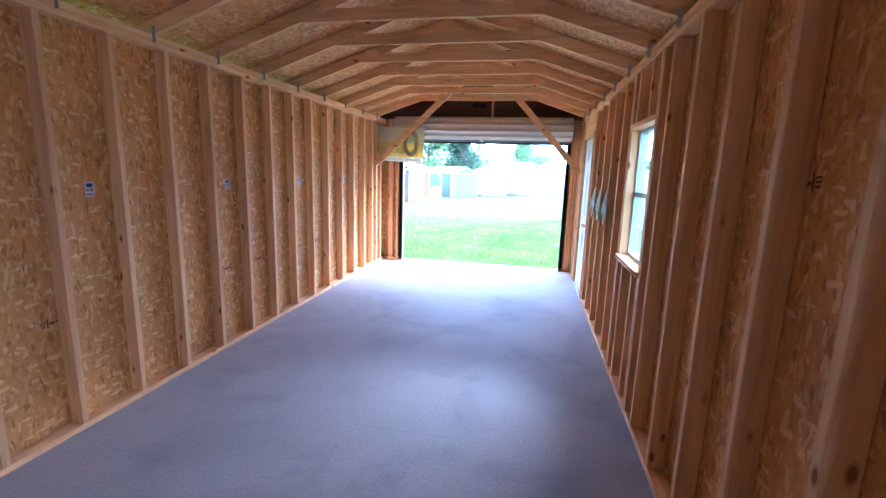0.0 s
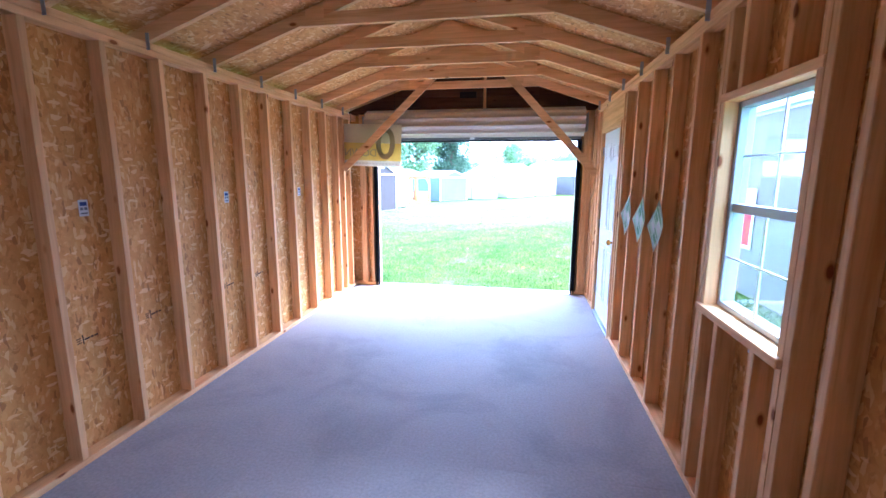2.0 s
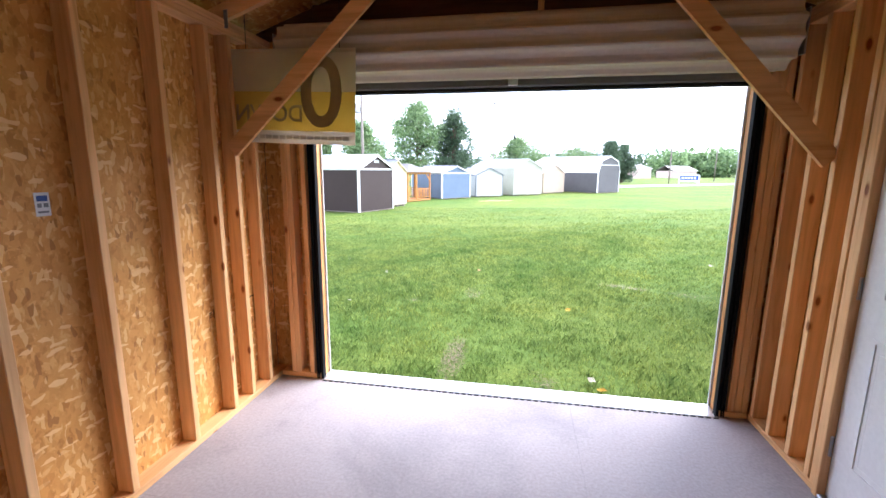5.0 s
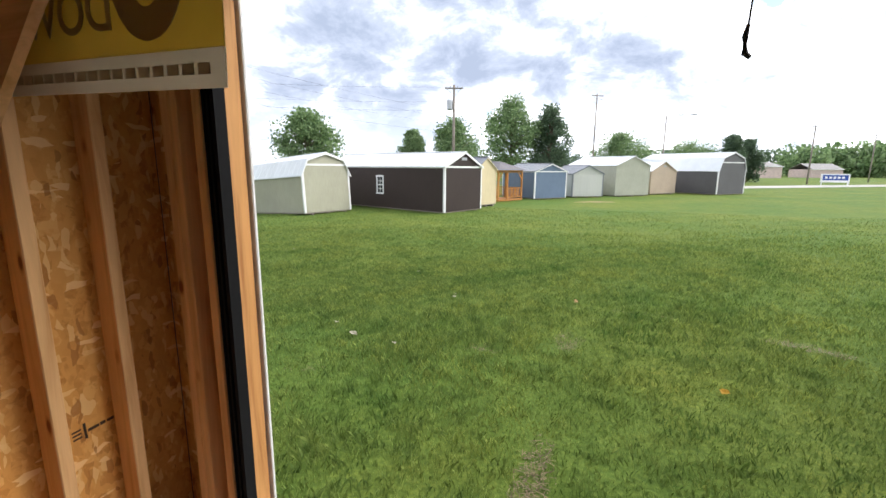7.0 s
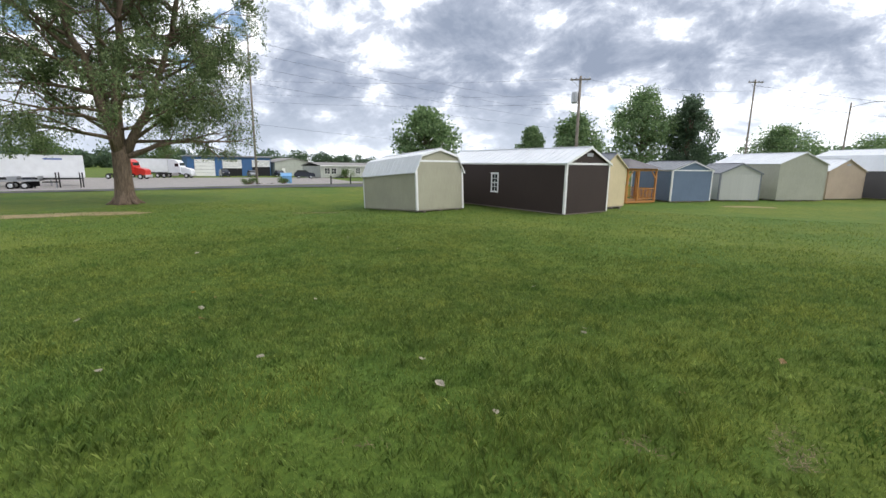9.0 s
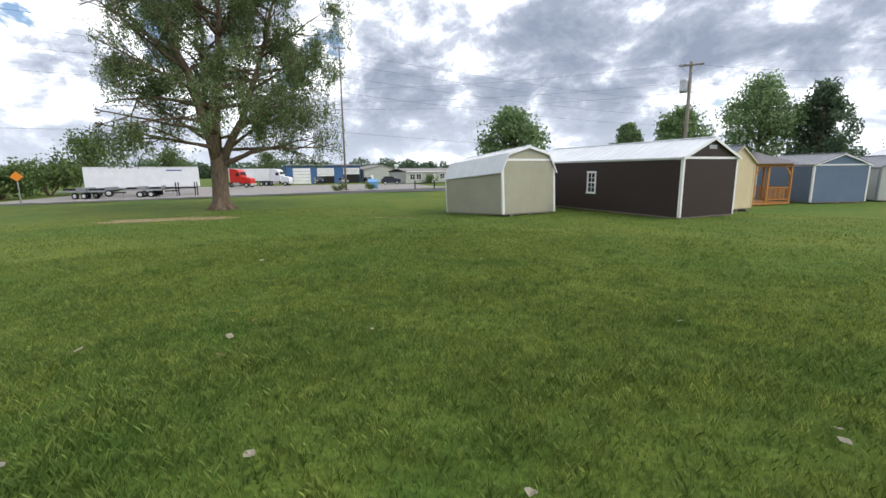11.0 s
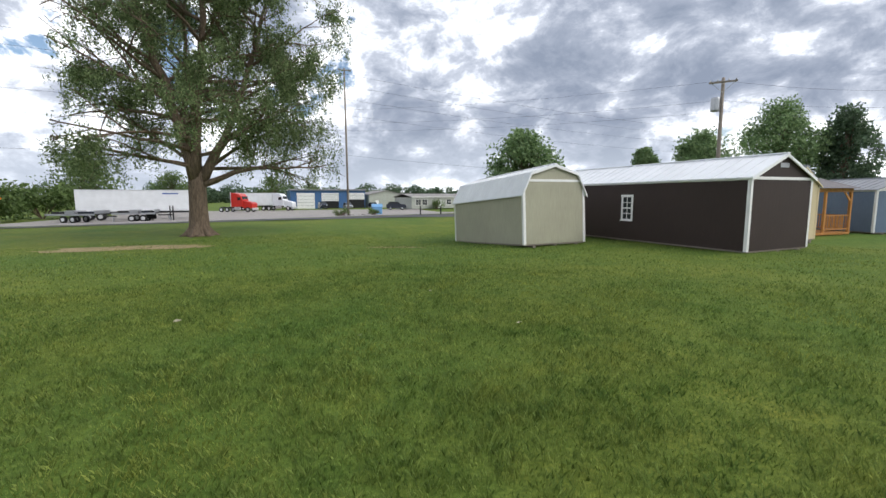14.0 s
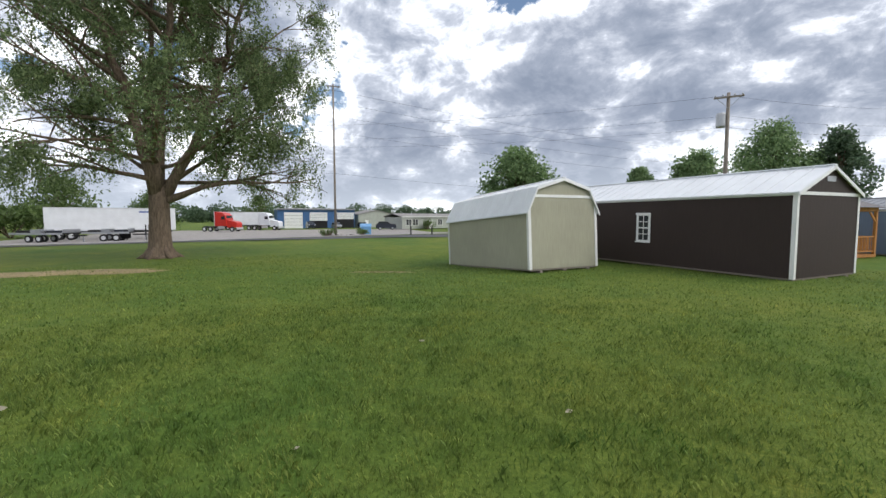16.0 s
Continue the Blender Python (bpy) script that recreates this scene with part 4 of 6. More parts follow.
def pavilion():
    t = thing("garden_pavilion", "cedar-stained open pavilion with railings and grey roof", "pavilion")
    w, d, h = 3.3, 3.7, 2.42
    part("deck", bevelled(0, w, 0, d, 0.05, 0.18), CEDAR, t)
    for x in (0.07, w - 0.07):
        for y in (0.07, d / 2, d - 0.07):
            part("post", bevelled(x - 0.065, x + 0.065, y - 0.065, y + 0.065, 0.181, h, 0.008), CEDAR, t)
    part("post", bevelled(w * 0.36, w * 0.36 + 0.12, 0.01, 0.13, 0.181, h, 0.008), CEDAR, t)
    for a, b, c, e in ((0, w, 0.0, 0.09), (0, w, d - 0.09, d), (0.0, 0.09, 0.091, d - 0.091), (w - 0.09, w, 0.091, d - 0.091)):
        part("beam", bevelled(a, b, c, e, h + 0.001, h + 0.2), CEDAR, t)
    for z in (0.32, 1.08):
        part("rail", bevelled(w * 0.36 + 0.13, w - 0.14, 0.04, 0.10, z, z + 0.06), CEDAR, t)
        part("rail", bevelled(0.04, 0.10, 0.15, d - 0.15, z, z + 0.06), CEDAR, t)
        part("rail", bevelled(w - 0.10, w - 0.04, 0.15, d - 0.15, z, z + 0.06), CEDAR, t)
    me = mesh_of("baluster", bevelled(-0.018, 0.018, -0.018, 0.018, 0.381, 1.079), CEDAR)
    for k in range(12):
        part("baluster", me, None, t).location = (w * 0.36 + 0.22 + k * 0.125, 0.07, 0)
    for k in range(22):
        for x in (0.07, w - 0.07):
            part("baluster", me, None, t).location = (x, 0.22 + k * 0.135, 0)
    for x in (0.14, w - 0.14):
        bm = bmesh.new()
        s = 1 if x < 1 else -1
        prism(bm, [(x, h - 0.55), (x + s * 0.5, h - 0.02), (x + s * 0.38, h - 0.02), (x, h - 0.42)], 0.03, 0.09)
        part("corner_brace", bm, CEDAR, t)
    bm = bmesh.new()
    z0, z1, o = h + 0.2, h + 0.95, 0.25
    q = [bm.verts.new(p) for p in ((-o, -o, z0), (w + o, -o, z0), (w + o, d + o, z0), (-o, d + o, z0), (w / 2, d * 0.35, z1), (w / 2, d * 0.65, z1))]
    for f in ((0, 1, 4), (1, 2, 5, 4), (2, 3, 5), (3, 0, 4, 5), (0, 3, 2, 1)):
        bm.faces.new([q[i] for i in f])
    part("roof", bm, SHINGLE, t)
    part("bench_seat", bevelled(0.6, 1.9, 1.5, 1.9, 0.58, 0.63), CEDAR, t)
    for x in (0.65, 1.8):
        part("bench_leg", bevelled(x, x + 0.06, 1.55, 1.85, 0.181, 0.579), CEDAR, t)
    t.matrix_world = base_pose(-10.53, 41.7, (0.42, 0.907))


pavilion()


# ---- trees ----
def leaf_cards(centres, size, rnd, droop=0.0, spread=1.0):
    """Small pointed leaves, one quad each, at random turns."""
    n = len(centres)
    a = rnd.normal(size=(n, 3)); a[:, 2] -= droop
    a /= np.linalg.norm(a, axis=1)[:, None]
    b = np.cross(a, rnd.normal(size=(n, 3)))
    b /= np.linalg.norm(b, axis=1)[:, None] + 1e-9
    s = size * rnd.uniform(0.6, 1.3, (n, 1))
    L, W = a * s, b * s * 0.36 * spread
    return np.stack([centres - L * 0.5, centres + W * 0.5, centres + L * 0.5, centres - W * 0.5], 1)


def limb(bm, start, heading, length, r0, rnd, ends, depth, sag=0.0, forks=(2, 3), sides=7, keep=None):
    """A bent, tapering limb that forks; the twig ends are collected."""
    pts, radii, d = [Vector(start)], [r0], Vector(heading).normalized()
    steps = 5
    for k in range(steps):
        d = (d + Vector((rnd.gauss(0, 0.13), rnd.gauss(0, 0.13), rnd.gauss(0.03, 0.10) - sag * (k / steps)))).normalized()
        if keep and not keep(pts[-1] + d * (length / steps)):
            break
        pts.append(pts[-1] + d * (length / steps))
        radii.append(r0 * (1 - 0.62 * (k + 1) / steps))
    if len(pts) < 2:
        return
    tube(bm, pts, radii, sides)
    if depth == 0:
        ends.extend(pts[1:])
        return
    if depth == 1:
        ends.extend(pts[2:])
    for _ in range(rnd.randint(*forks)):
        k = min(rnd.randint(2, steps), len(pts) - 1)
        ax = Vector((rnd.gauss(0, 1), rnd.gauss(0, 1), rnd.gauss(0.1, 0.6))).normalized()
        limb(bm, pts[k], (d * 0.9 + ax * 0.75), length * rnd.uniform(0.55, 0.72), radii[k] * 0.72, rnd, ends, depth - 1, sag + 0.06, forks, max(4, sides - 1), keep)
    limb(bm, pts[-1], d, length * 0.62, radii[-1] * 0.95, rnd, ends, depth - 1, sag + 0.08, forks, max(4, sides - 1), keep)


def great_tree():
    x, y = -31.9, 16.7
    t = thing("locust_tree", "large spreading shade tree with fine drooping foliage on the lawn", "tree")
    rnd, nr = random.Random(11), np.random.RandomState(5)
    z0 = gz(x, y)
    bm = bmesh.new()
    # flared trunk
    tube(bm, [(x, y, z0 - 0.15), (x, y, z0 + 0.1), (x - 0.02, y, z0 + 0.5), (x - 0.04, y + 0.02, z0 + 1.4), (x - 0.10, y + 0.05, z0 + 2.6), (x - 0.25, y + 0.1, z0 + 3.4)], [0.80, 0.63, 0.51, 0.45, 0.43, 0.42], 16)
    for k in range(6):
        a = k * 1.05 + 0.3
        tube(bm, [(x + 0.28 * math.cos(a), y + 0.28 * math.sin(a), z0 + 0.55), (x + 0.6 * math.cos(a), y + 0.6 * math.sin(a), z0 + 0.12), (x + 0.95 * math.cos(a), y + 0.95 * math.sin(a), z0 - 0.06)], [0.16, 0.14, 0.06], 8)
    part("trunk", bm, BARK, t, "rough grey-brown bark", True)
    ends = []
    bm = bmesh.new()

    def keep(p):
        return p.z > z0 + 2.6 and math.hypot(p.x - x, p.y - y) < 6.7 + 0.18 * (p.y - y)
    # four tall stems rise from the crotch; side limbs leave them all the way up
    stems = (((0, 0, 3.1), (-0.1, 0.15, 6.0), (0.1, 0.55, 9.0), (0.2, 0.9, 12.0), (0.2, 1.2, 14.6)),
             ((0, -0.1, 3.0), (-0.2, -0.75, 6.0), (-0.2, -1.4, 8.8), (0.0, -2.3, 11.8), (0.1, -3.0, 14.2)),
             ((0, 0.2, 2.7), (0.3, 1.4, 5.2), (0.5, 2.5, 8.0), (0.7, 3.4, 11.0), (0.8, 4.1, 13.4)),
             ((-0.1, 0, 3.3), (-1.0, -0.1, 6.4), (-1.7, 0.3, 9.5), (-1.9, 0.5, 12.8)))
    for k, stem in enumerate(stems):
        pts = [Vector((x + u, y + v, z0 + w)) for u, v, w in stem]
        fine = [a.lerp(b, q / 3) + Vector((rnd.gauss(0, 0.07), rnd.gauss(0, 0.07), 0)) for a, b in zip(pts, pts[1:]) for q in range(3)] + [pts[-1]]
        n, r0 = len(fine), (0.33, 0.29, 0.27, 0.24)[k]
        tube(bm, fine, [r0 * (1 - 0.8 * i / (n - 1)) for i in range(n)], 9)
        for i in range(3, n):
            lift = 0.15 + 0.5 * i / n
            for _ in range(2):
                a = rnd.uniform(0, 2 * math.pi)
                ln = rnd.uniform(2.9, 4.4) * (1.05 - 0.35 * i / n)
                limb(bm, fine[i], (math.cos(a), math.sin(a), lift), ln, r0 * (0.50 - 0.28 * i / n), rnd, ends, 2, 0.10, (2, 3), 6, keep)
    for h, dirn, ln, r in ((2.6, (0.3, 1.0, 0.30), 5.0, 0.19), (3.2, (0.5, 1.0, 0.5), 4.6, 0.13), (3.6, (0.4, -1.0, 0.24), 4.4, 0.13), (3.9, (-0.5, -1.0, 0.3), 4.2, 0.12), (4.4, (1.0, -0.3, 0.4), 4.0, 0.12), (3.6, (-0.2, 1.0, 0.15), 4.8, 0.12), (4.2, (0.9, 0.7, 0.1), 4.2, 0.11), (4.4, (0.1, -1.0, 0.1), 4.4, 0.12), (5.0, (0.7, -0.8, 0.1), 4.2, 0.11)):
        limb(bm, (x, y + 0.05, z0 + h), dirn, ln, r, rnd, ends, 2, 0.05, (2, 3), 7, keep)
    part("branchwork", bm, BARK, t, "", True)
    # leaves hang in short strands below the twigs
    P = np.array([tuple(p) for p in ends])
    per = max(8, int(430000 / len(P)))
    strands = max(2, per // 14)
    S = np.repeat(P, strands, 0) + nr.normal(size=(len(P) * strands, 3)) * np.array([0.30, 0.30, 0.22])
    fall = nr.uniform(0.35, 1.15, len(S)) * np.where(S[:, 2] < z0 + 7, 1.15, 0.8)
    gap = np.array([noise.noise(Vector(c) * 0.60) for c in S])
    reach = 6.9 + 0.20 * (S[:, 1] - y) - 1.7 * np.exp(-((S[:, 2] - z0 - 10.6) / 1.3) ** 2) * (S[:, 1] < y)
    ok = (np.hypot(S[:, 0] - x, S[:, 1] - y) < reach + 1.0 * gap) & (gap > 0.0 + 0.05 * nr.normal(size=len(S)))
    S, fall = S[ok], fall[ok]
    C = np.repeat(S, 14, 0) + nr.normal(size=(len(S) * 14, 3)) * 0.075
    C[:, 2] -= np.repeat(fall, 14) * nr.rand(len(C))
    C = C[C[:, 2] > z0 + 2.5]
    part("crown", quads_mesh("crown", leaf_cards(C, 0.145, nr, 0.9, 1.15), LEAF_BIG), None, t, "fine green drooping leaves")


great_tree()


def tree(x, y, height, width, mat, seed, label, name="tree", clear=0.12, leaf=0.40, count=13000, lean=0.0):
    """A field tree: tapered trunk, limbs, and clumps of leaves with gaps."""
    t = thing(name, label, "tree", "distant trees")
    rnd, nr = random.Random(seed), np.random.RandomState(seed)
    z0 = gz(x, y)
    bm = bmesh.new()
    tip = Vector((x + lean, y, z0 + height * 0.8))
    mids = [Vector((x, y, z0 - 0.1)).lerp(tip, k / 5) + Vector((rnd.gauss(0, 0.1), rnd.gauss(0, 0.1), 0)) for k in range(6)]
    tube(bm, mids, [height * 0.028 * (1 - 0.15 * k) for k in range(6)], 8)
    part("trunk", bm, BARK, t)
    bm = bmesh.new()
    clumps = []
    for k in range(70):
        u = rnd.random()
        h = clear + (1 - clear) * (u ** 0.8)
        prof = math.sin(math.pi * min(1, (h - clear) / (1 - clear) * 0.86 + 0.16)) ** 0.7
        a, r = rnd.uniform(0, 6.283), (rnd.random() ** 0.5) * prof * width / 2
        c = Vector((x + r * math.cos(a) + lean * h, y + r * math.sin(a), z0 + h * height * 0.97))
        clumps.append((c, width * rnd.uniform(0.09, 0.17)))
        s = mids[min(5, int(h * 4.2))]
        if k % 2 == 0:
            mid = s.lerp(c, 0.5) + Vector((0, 0, 0.05 * height))
            tube(bm, [s, mid, c], [height * 0.012, height * 0.008, height * 0.003], 5)
    part("branchwork", bm, BARK, t)
    pts = []
    per = count // len(clumps)
    for c, r in clumps:
        q = np.clip(nr.normal(size=(per, 3)), -1.5, 1.5) * r * 0.80 * np.array([1, 1, 0.8])
        pts.append(q + np.array(tuple(c)))
    part("crown", quads_mesh("crown", leaf_cards(np.concatenate(pts), leaf, nr, 0.2, 1.6), mat), None, t)
    return t


def along(eye, az, dist):
    return eye[0] + az[0] * dist, eye[1] + az[1] * dist


EYE9, EYE7 = (-1.74, 7.62), (-1.01, 6.25)
for eye, az, dist, h, w, mat, seed, label in (
        (EYE9, (-0.635, 0.773), 58, 10.5, 8.2, LEAF_A, 21, "rounded green maple behind the sheds"),
        (EYE9, (-0.439, 0.898), 75, 9.6, 4.6, LEAF_A, 22, "slim green tree behind the sheds"),
        (EYE9, (-0.351, 0.936), 72, 11.0, 8.6, LEAF_A, 23, "broad green tree behind the sheds"),
        (EYE9, (-0.232, 0.972), 105, 20.3, 14.6, LEAF_A, 24, "tall bright green tree behind the sheds"),
        (EYE9, (-0.148, 0.989), 105, 18.3, 9.6, LEAF_B, 25, "dark upright tree behind the sheds"),
        (EYE9, (-0.002, 1.0), 100, 10.5, 13.0, LEAF_A, 26, "wide low green tree in the distance"),
        (EYE7, (0.112, 0.9937), 120, 9.0, 16.0, LEAF_A, 27, "wide low green tree in the distance"),
        (EYE7, (0.187, 0.982), 115, 11.0, 6.5, LEAF_B, 28, "dark pointed evergreen in the distance"),
        (EYE7, (0.212, 0.977), 118, 10.0, 6.0, LEAF_B, 29, "dark pointed evergreen in the distance")):
    x, y = along(eye, az, dist)
    tree(x, y, 0.9 * h, 0.92 * w, mat, seed, label, leaf=0.4 if h < 15 else 0.55)


# ---- across the road: truck yard, garage, house ----
BLUE_PAINT, RED_PAINT = painted("blue_wall_paint", (0.05, 0.13, 0.30), 0.5), painted("red_truck_paint", (0.55, 0.03, 0.02), 0.3)
TRAILER, BAY_SHADE = painted("trailer_white", (0.72, 0.74, 0.77), 0.4, 0.03, 0.12), painted("bay_shade_black", (0.012, 0.012, 0.014), 0.8)
HOUSE_SIDE, GREY_ROOF, CAR_DARK, CAR_GREY = painted("grey_green_siding", (0.38, 0.40, 0.36), 0.6), painted("grey_house_roof", (0.26, 0.25, 0.24), 0.8), painted("dark_car_paint", (0.03, 0.035, 0.05), 0.25), painted("silver_car_paint", (0.30, 0.31, 0.33), 0.25)
PINK_TAN, ORANGE = painted("pinkish_metal_wall", (0.60, 0.46, 0.42), 0.5), painted("orange_sign", (0.75, 0.25, 0.02), 0.5)
SIGN_BLUE, SIGN_RED = painted("sign_blue", (0.03, 0.08, 0.32), 0.5), painted("sign_red", (0.55, 0.02, 0.04), 0.5)


def facing(x, y, heading):
    """Pose on the ground with local x along heading (dx, dy)."""
    return Matrix.Translation((x, y, gz(x, y) + 0.05)) @ Matrix.Rotation(math.atan2(heading[1], heading[0]), 4, 'Z')


def wheel(t, x, y, r=0.5, w=0.28):
    bm = bmesh.new()
    tube(bm, [(x, y - w / 2, r), (x, y - w / 2 + 0.04, r), (x, y + w / 2 - 0.04, r), (x, y + w / 2, r)], [r * 0.9, r, r, r * 0.9], 18)
    tyre = part("wheel", bm, BLACK, t)
    bm = bmesh.new()
    tube(bm, [(x, y - w / 2 - 0.012, r), (x, y - w / 2 - 0.001, r)], [r * 0.5, r * 0.55], 14)
    part("rim", bm, ALU, tyre)


def semi_trailer(x, y, heading, length, label, mark=True):
    t = thing("semi_trailer", label, "trailer", "parked trailers")
    part("cargo_box", bevelled(0, length, 0, 2.6, 1.15, 4.05, 0.04), TRAILER, t)
    part("bottom_rail", bevelled(0.05, length - 0.05, -0.02, -0.001, 1.10, 1.25), ALU, t)
    part("top_rail", bevelled(0.05, length - 0.05, -0.02, -0.001, 3.95, 4.06), ALU, t)
    part("frame_beam", bevelled(0.4, length - 0.4, 0.9, 1.7, 0.85, 1.149), BLACK, t)
    for k in range(4):
        xx = 1.2 + k * 1.25 if k < 2 else length - 3.2
        if k < 2:
            wheel(t, xx, 0.25); wheel(t, xx, 2.35)
    for yy in (0.5, 2.0):
        part("landing_leg", bevelled(length - 3.6, length - 3.45, yy, yy + 0.12, 0.02, 1.1), STEEL, t)
    part("mudflap", bevelled(3.2, 3.24, 0.1, 0.7, 0.25, 1.1), BLACK, t)
    if mark:
        part("name_stripe", bevelled(length * 0.7, length * 0.84, -0.008, -0.001, 3.45, 3.62, 0.002), SIGN_BLUE, t)
    t.matrix_world = facing(x, y, heading)


def semi_tractor(x, y, heading, paint, label):
    t = thing("semi_truck", label, "truck", "parked trucks")
    bm = bmesh.new()
    prism(bm, [(0.0, 1.1), (2.4, 1.1), (2.4, 2.5), (2.1, 3.3), (1.6, 3.75), (0.0, 3.95)], 0.05, 2.45)
    part("cab", bm, paint, t)
    bm = bmesh.new()
    prism(bm, [(2.401, 0.8), (4.4, 0.8), (4.45, 1.7), (4.2, 1.95), (2.401, 2.3)], 0.3, 2.2)
    part("hood", bm, paint, t)
    part("frame_beam", bevelled(-3.0, 2.4, 0.8, 1.7, 0.75, 1.05), BLACK, t)
    part("side_window", bevelled(1.35, 2.1, 0.035, 0.049, 2.4, 3.05, 0.004), GLASS_DARK, t)
    part("windscreen", bevelled(2.28, 2.36, 0.3, 2.2, 2.6, 3.2, 0.004, Matrix.Rotation(0.0, 4, 'Y')), GLASS_DARK, t)
    part("bumper", bevelled(4.4, 4.6, 0.15, 2.35, 0.4, 0.85, 0.03), ALU, t)
    part("fuel_tank", bevelled(0.4, 1.9, 0.06, 0.55, 0.45, 1.05, 0.15, None, 3), ALU, t)
    for xx in (-2.4, -1.1, 3.5):
        wheel(t, xx, 0.25); wheel(t, xx, 2.25)
    for yy in (0.1, 2.3):
        bm = bmesh.new()
        tube(bm, [(-0.15, yy + 0.05, 1.1), (-0.15, yy + 0.05, 4.1)], [0.07, 0.07], 8)
        part("exhaust_stack", bm, ALU, t)
    t.matrix_world = facing(x, y, heading)


def flatbed(x, y, heading, length, label):
    t = thing("flatbed_trailer", label, "trailer", "parked trailers")
    part("deck", bevelled(0, length, 0, 2.4, 0.95, 1.1, 0.02), BLACK, t)
    part("side_rail", bevelled(0, length, -0.03, -0.001, 0.9, 1.12), STEEL, t)
    for xx in (2.0, 3.2):
        wheel(t, xx, 0.3, 0.42); wheel(t, xx, 2.1, 0.42)
    part("tongue", bevelled(length, length + 1.6, 1.1, 1.3, 0.7, 0.85), BLACK, t)
    part("front_rack", bevelled(length - 0.15, length - 0.05, 0.1, 2.3, 1.101, 1.5), STEEL, t)
    for k in range(3):
        part("strapped_load", bevelled(0.5 + k * length * 0.27, 0.4 + (k + 0.85) * length * 0.27, 0.2, 2.0, 1.101, 1.35 + 0.12 * (k % 2), 0.08, None, 2), (BLACK, STEEL, CAR_DARK)[k], t)
    part("jack_stand", bevelled(length + 1.2, length + 1.3, 1.15, 1.25, 0.0, 0.7), STEEL, t)
    t.matrix_world = facing(x, y, heading)


def car(x, y, heading, paint, label, tall=False):
    t = thing("parked_car", label, "car", "parked cars")
    h = 0.3 if tall else 0.0
    bm = bmesh.new()
    prism(bm, [(0, 0.35), (4.5, 0.35), (4.55, 0.75 + h), (4.2, 0.95 + h), (3.3, 1.05 + h), (0.15, 1.05 + h), (-0.03, 0.8 + h)], 0, 1.8)
    bmesh.ops.bevel(bm, geom=bm.edges[:], offset=0.06, segments=2, affect='EDGES')
    part("body", bm, paint, t)
    bm = bmesh.new()
    prism(bm, [(0.25, 1.04 + h), (3.25, 1.04 + h), (2.6, 1.5 + h), (0.65, 1.52 + h)], 0.12, 1.68)
    part("cabin", bm, GLASS_DARK, t)
    part("car_roof", bevelled(0.7, 2.55, 0.14, 1.66, 1.49 + h, 1.56 + h, 0.03), paint, t)
    for xx in (0.85, 3.6):
        wheel(t, xx, 0.12, 0.34, 0.22); wheel(t, xx, 1.68, 0.34, 0.22)
    for yy in (0.1, 1.45):
        part("headlight", bevelled(4.5, 4.57, yy, yy + 0.25, 0.62 + h, 0.75 + h), ALU, t)
    t.matrix_world = facing(x, y, heading)


YARD = (0.15, 0.99)
semi_trailer(-79.0, 12.5, YARD, 13.6, "long white box trailer parked in the yard")
semi_trailer(-114, 40.7, (0.35, 0.94), 9.0, "white box trailer parked beyond the truck", False)
semi_tractor(-102.2, 37.5, (0.75, 0.66), RED_PAINT, "bright red semi truck with sleeper cab")
semi_tractor(-105.5, 47.2, (0.75, 0.66), TRAILER, "white semi truck cab parked in the yard")
flatbed(-75.2, 9.6, (0.7, 0.71), 6.2, "low dark flatbed trailer by the road")
flatbed(-71.5, 15.6, (0.38, 0.925), 4.6, "low dark flatbed trailer by the road")
t = thing("steel_rack", "dark steel loading rack standing in the yard", "rack")
for x in (0.0, 2.4, 4.7):
    part("upright", bevelled(x, x + 0.12, 0, 0.12, 0, 1.9 if x else 1.1), BLACK, t)
    part("upright", bevelled(x, x + 0.12, 1.1, 1.22, 0, 1.9 if x else 1.1), BLACK, t)
part("top_beam", bevelled(-0.3, 4.9, 0.1, 1.1, 1.101, 1.25), BLACK, t)
part("skirt", bevelled(-0.3, 0.9, -0.03, -0.001, 0.3, 1.3), BLACK, t)
t.matrix_world = facing(-72.0, 19.4, (0.45, 0.89))
car(-111, 60.5, (0.95, -0.3), CAR_DARK, "dark pickup parked before the garage", True)
car(-109, 66.5, (0.95, -0.3), CAR_GREY, "silver car parked before the garage")
car(-108, 73.5, (0.95, -0.3), CAR_DARK, "dark car parked before the garage")
car(-90, 67.5, (0.5, 0.86), CAR_DARK, "dark car parked beside the grey house", True)


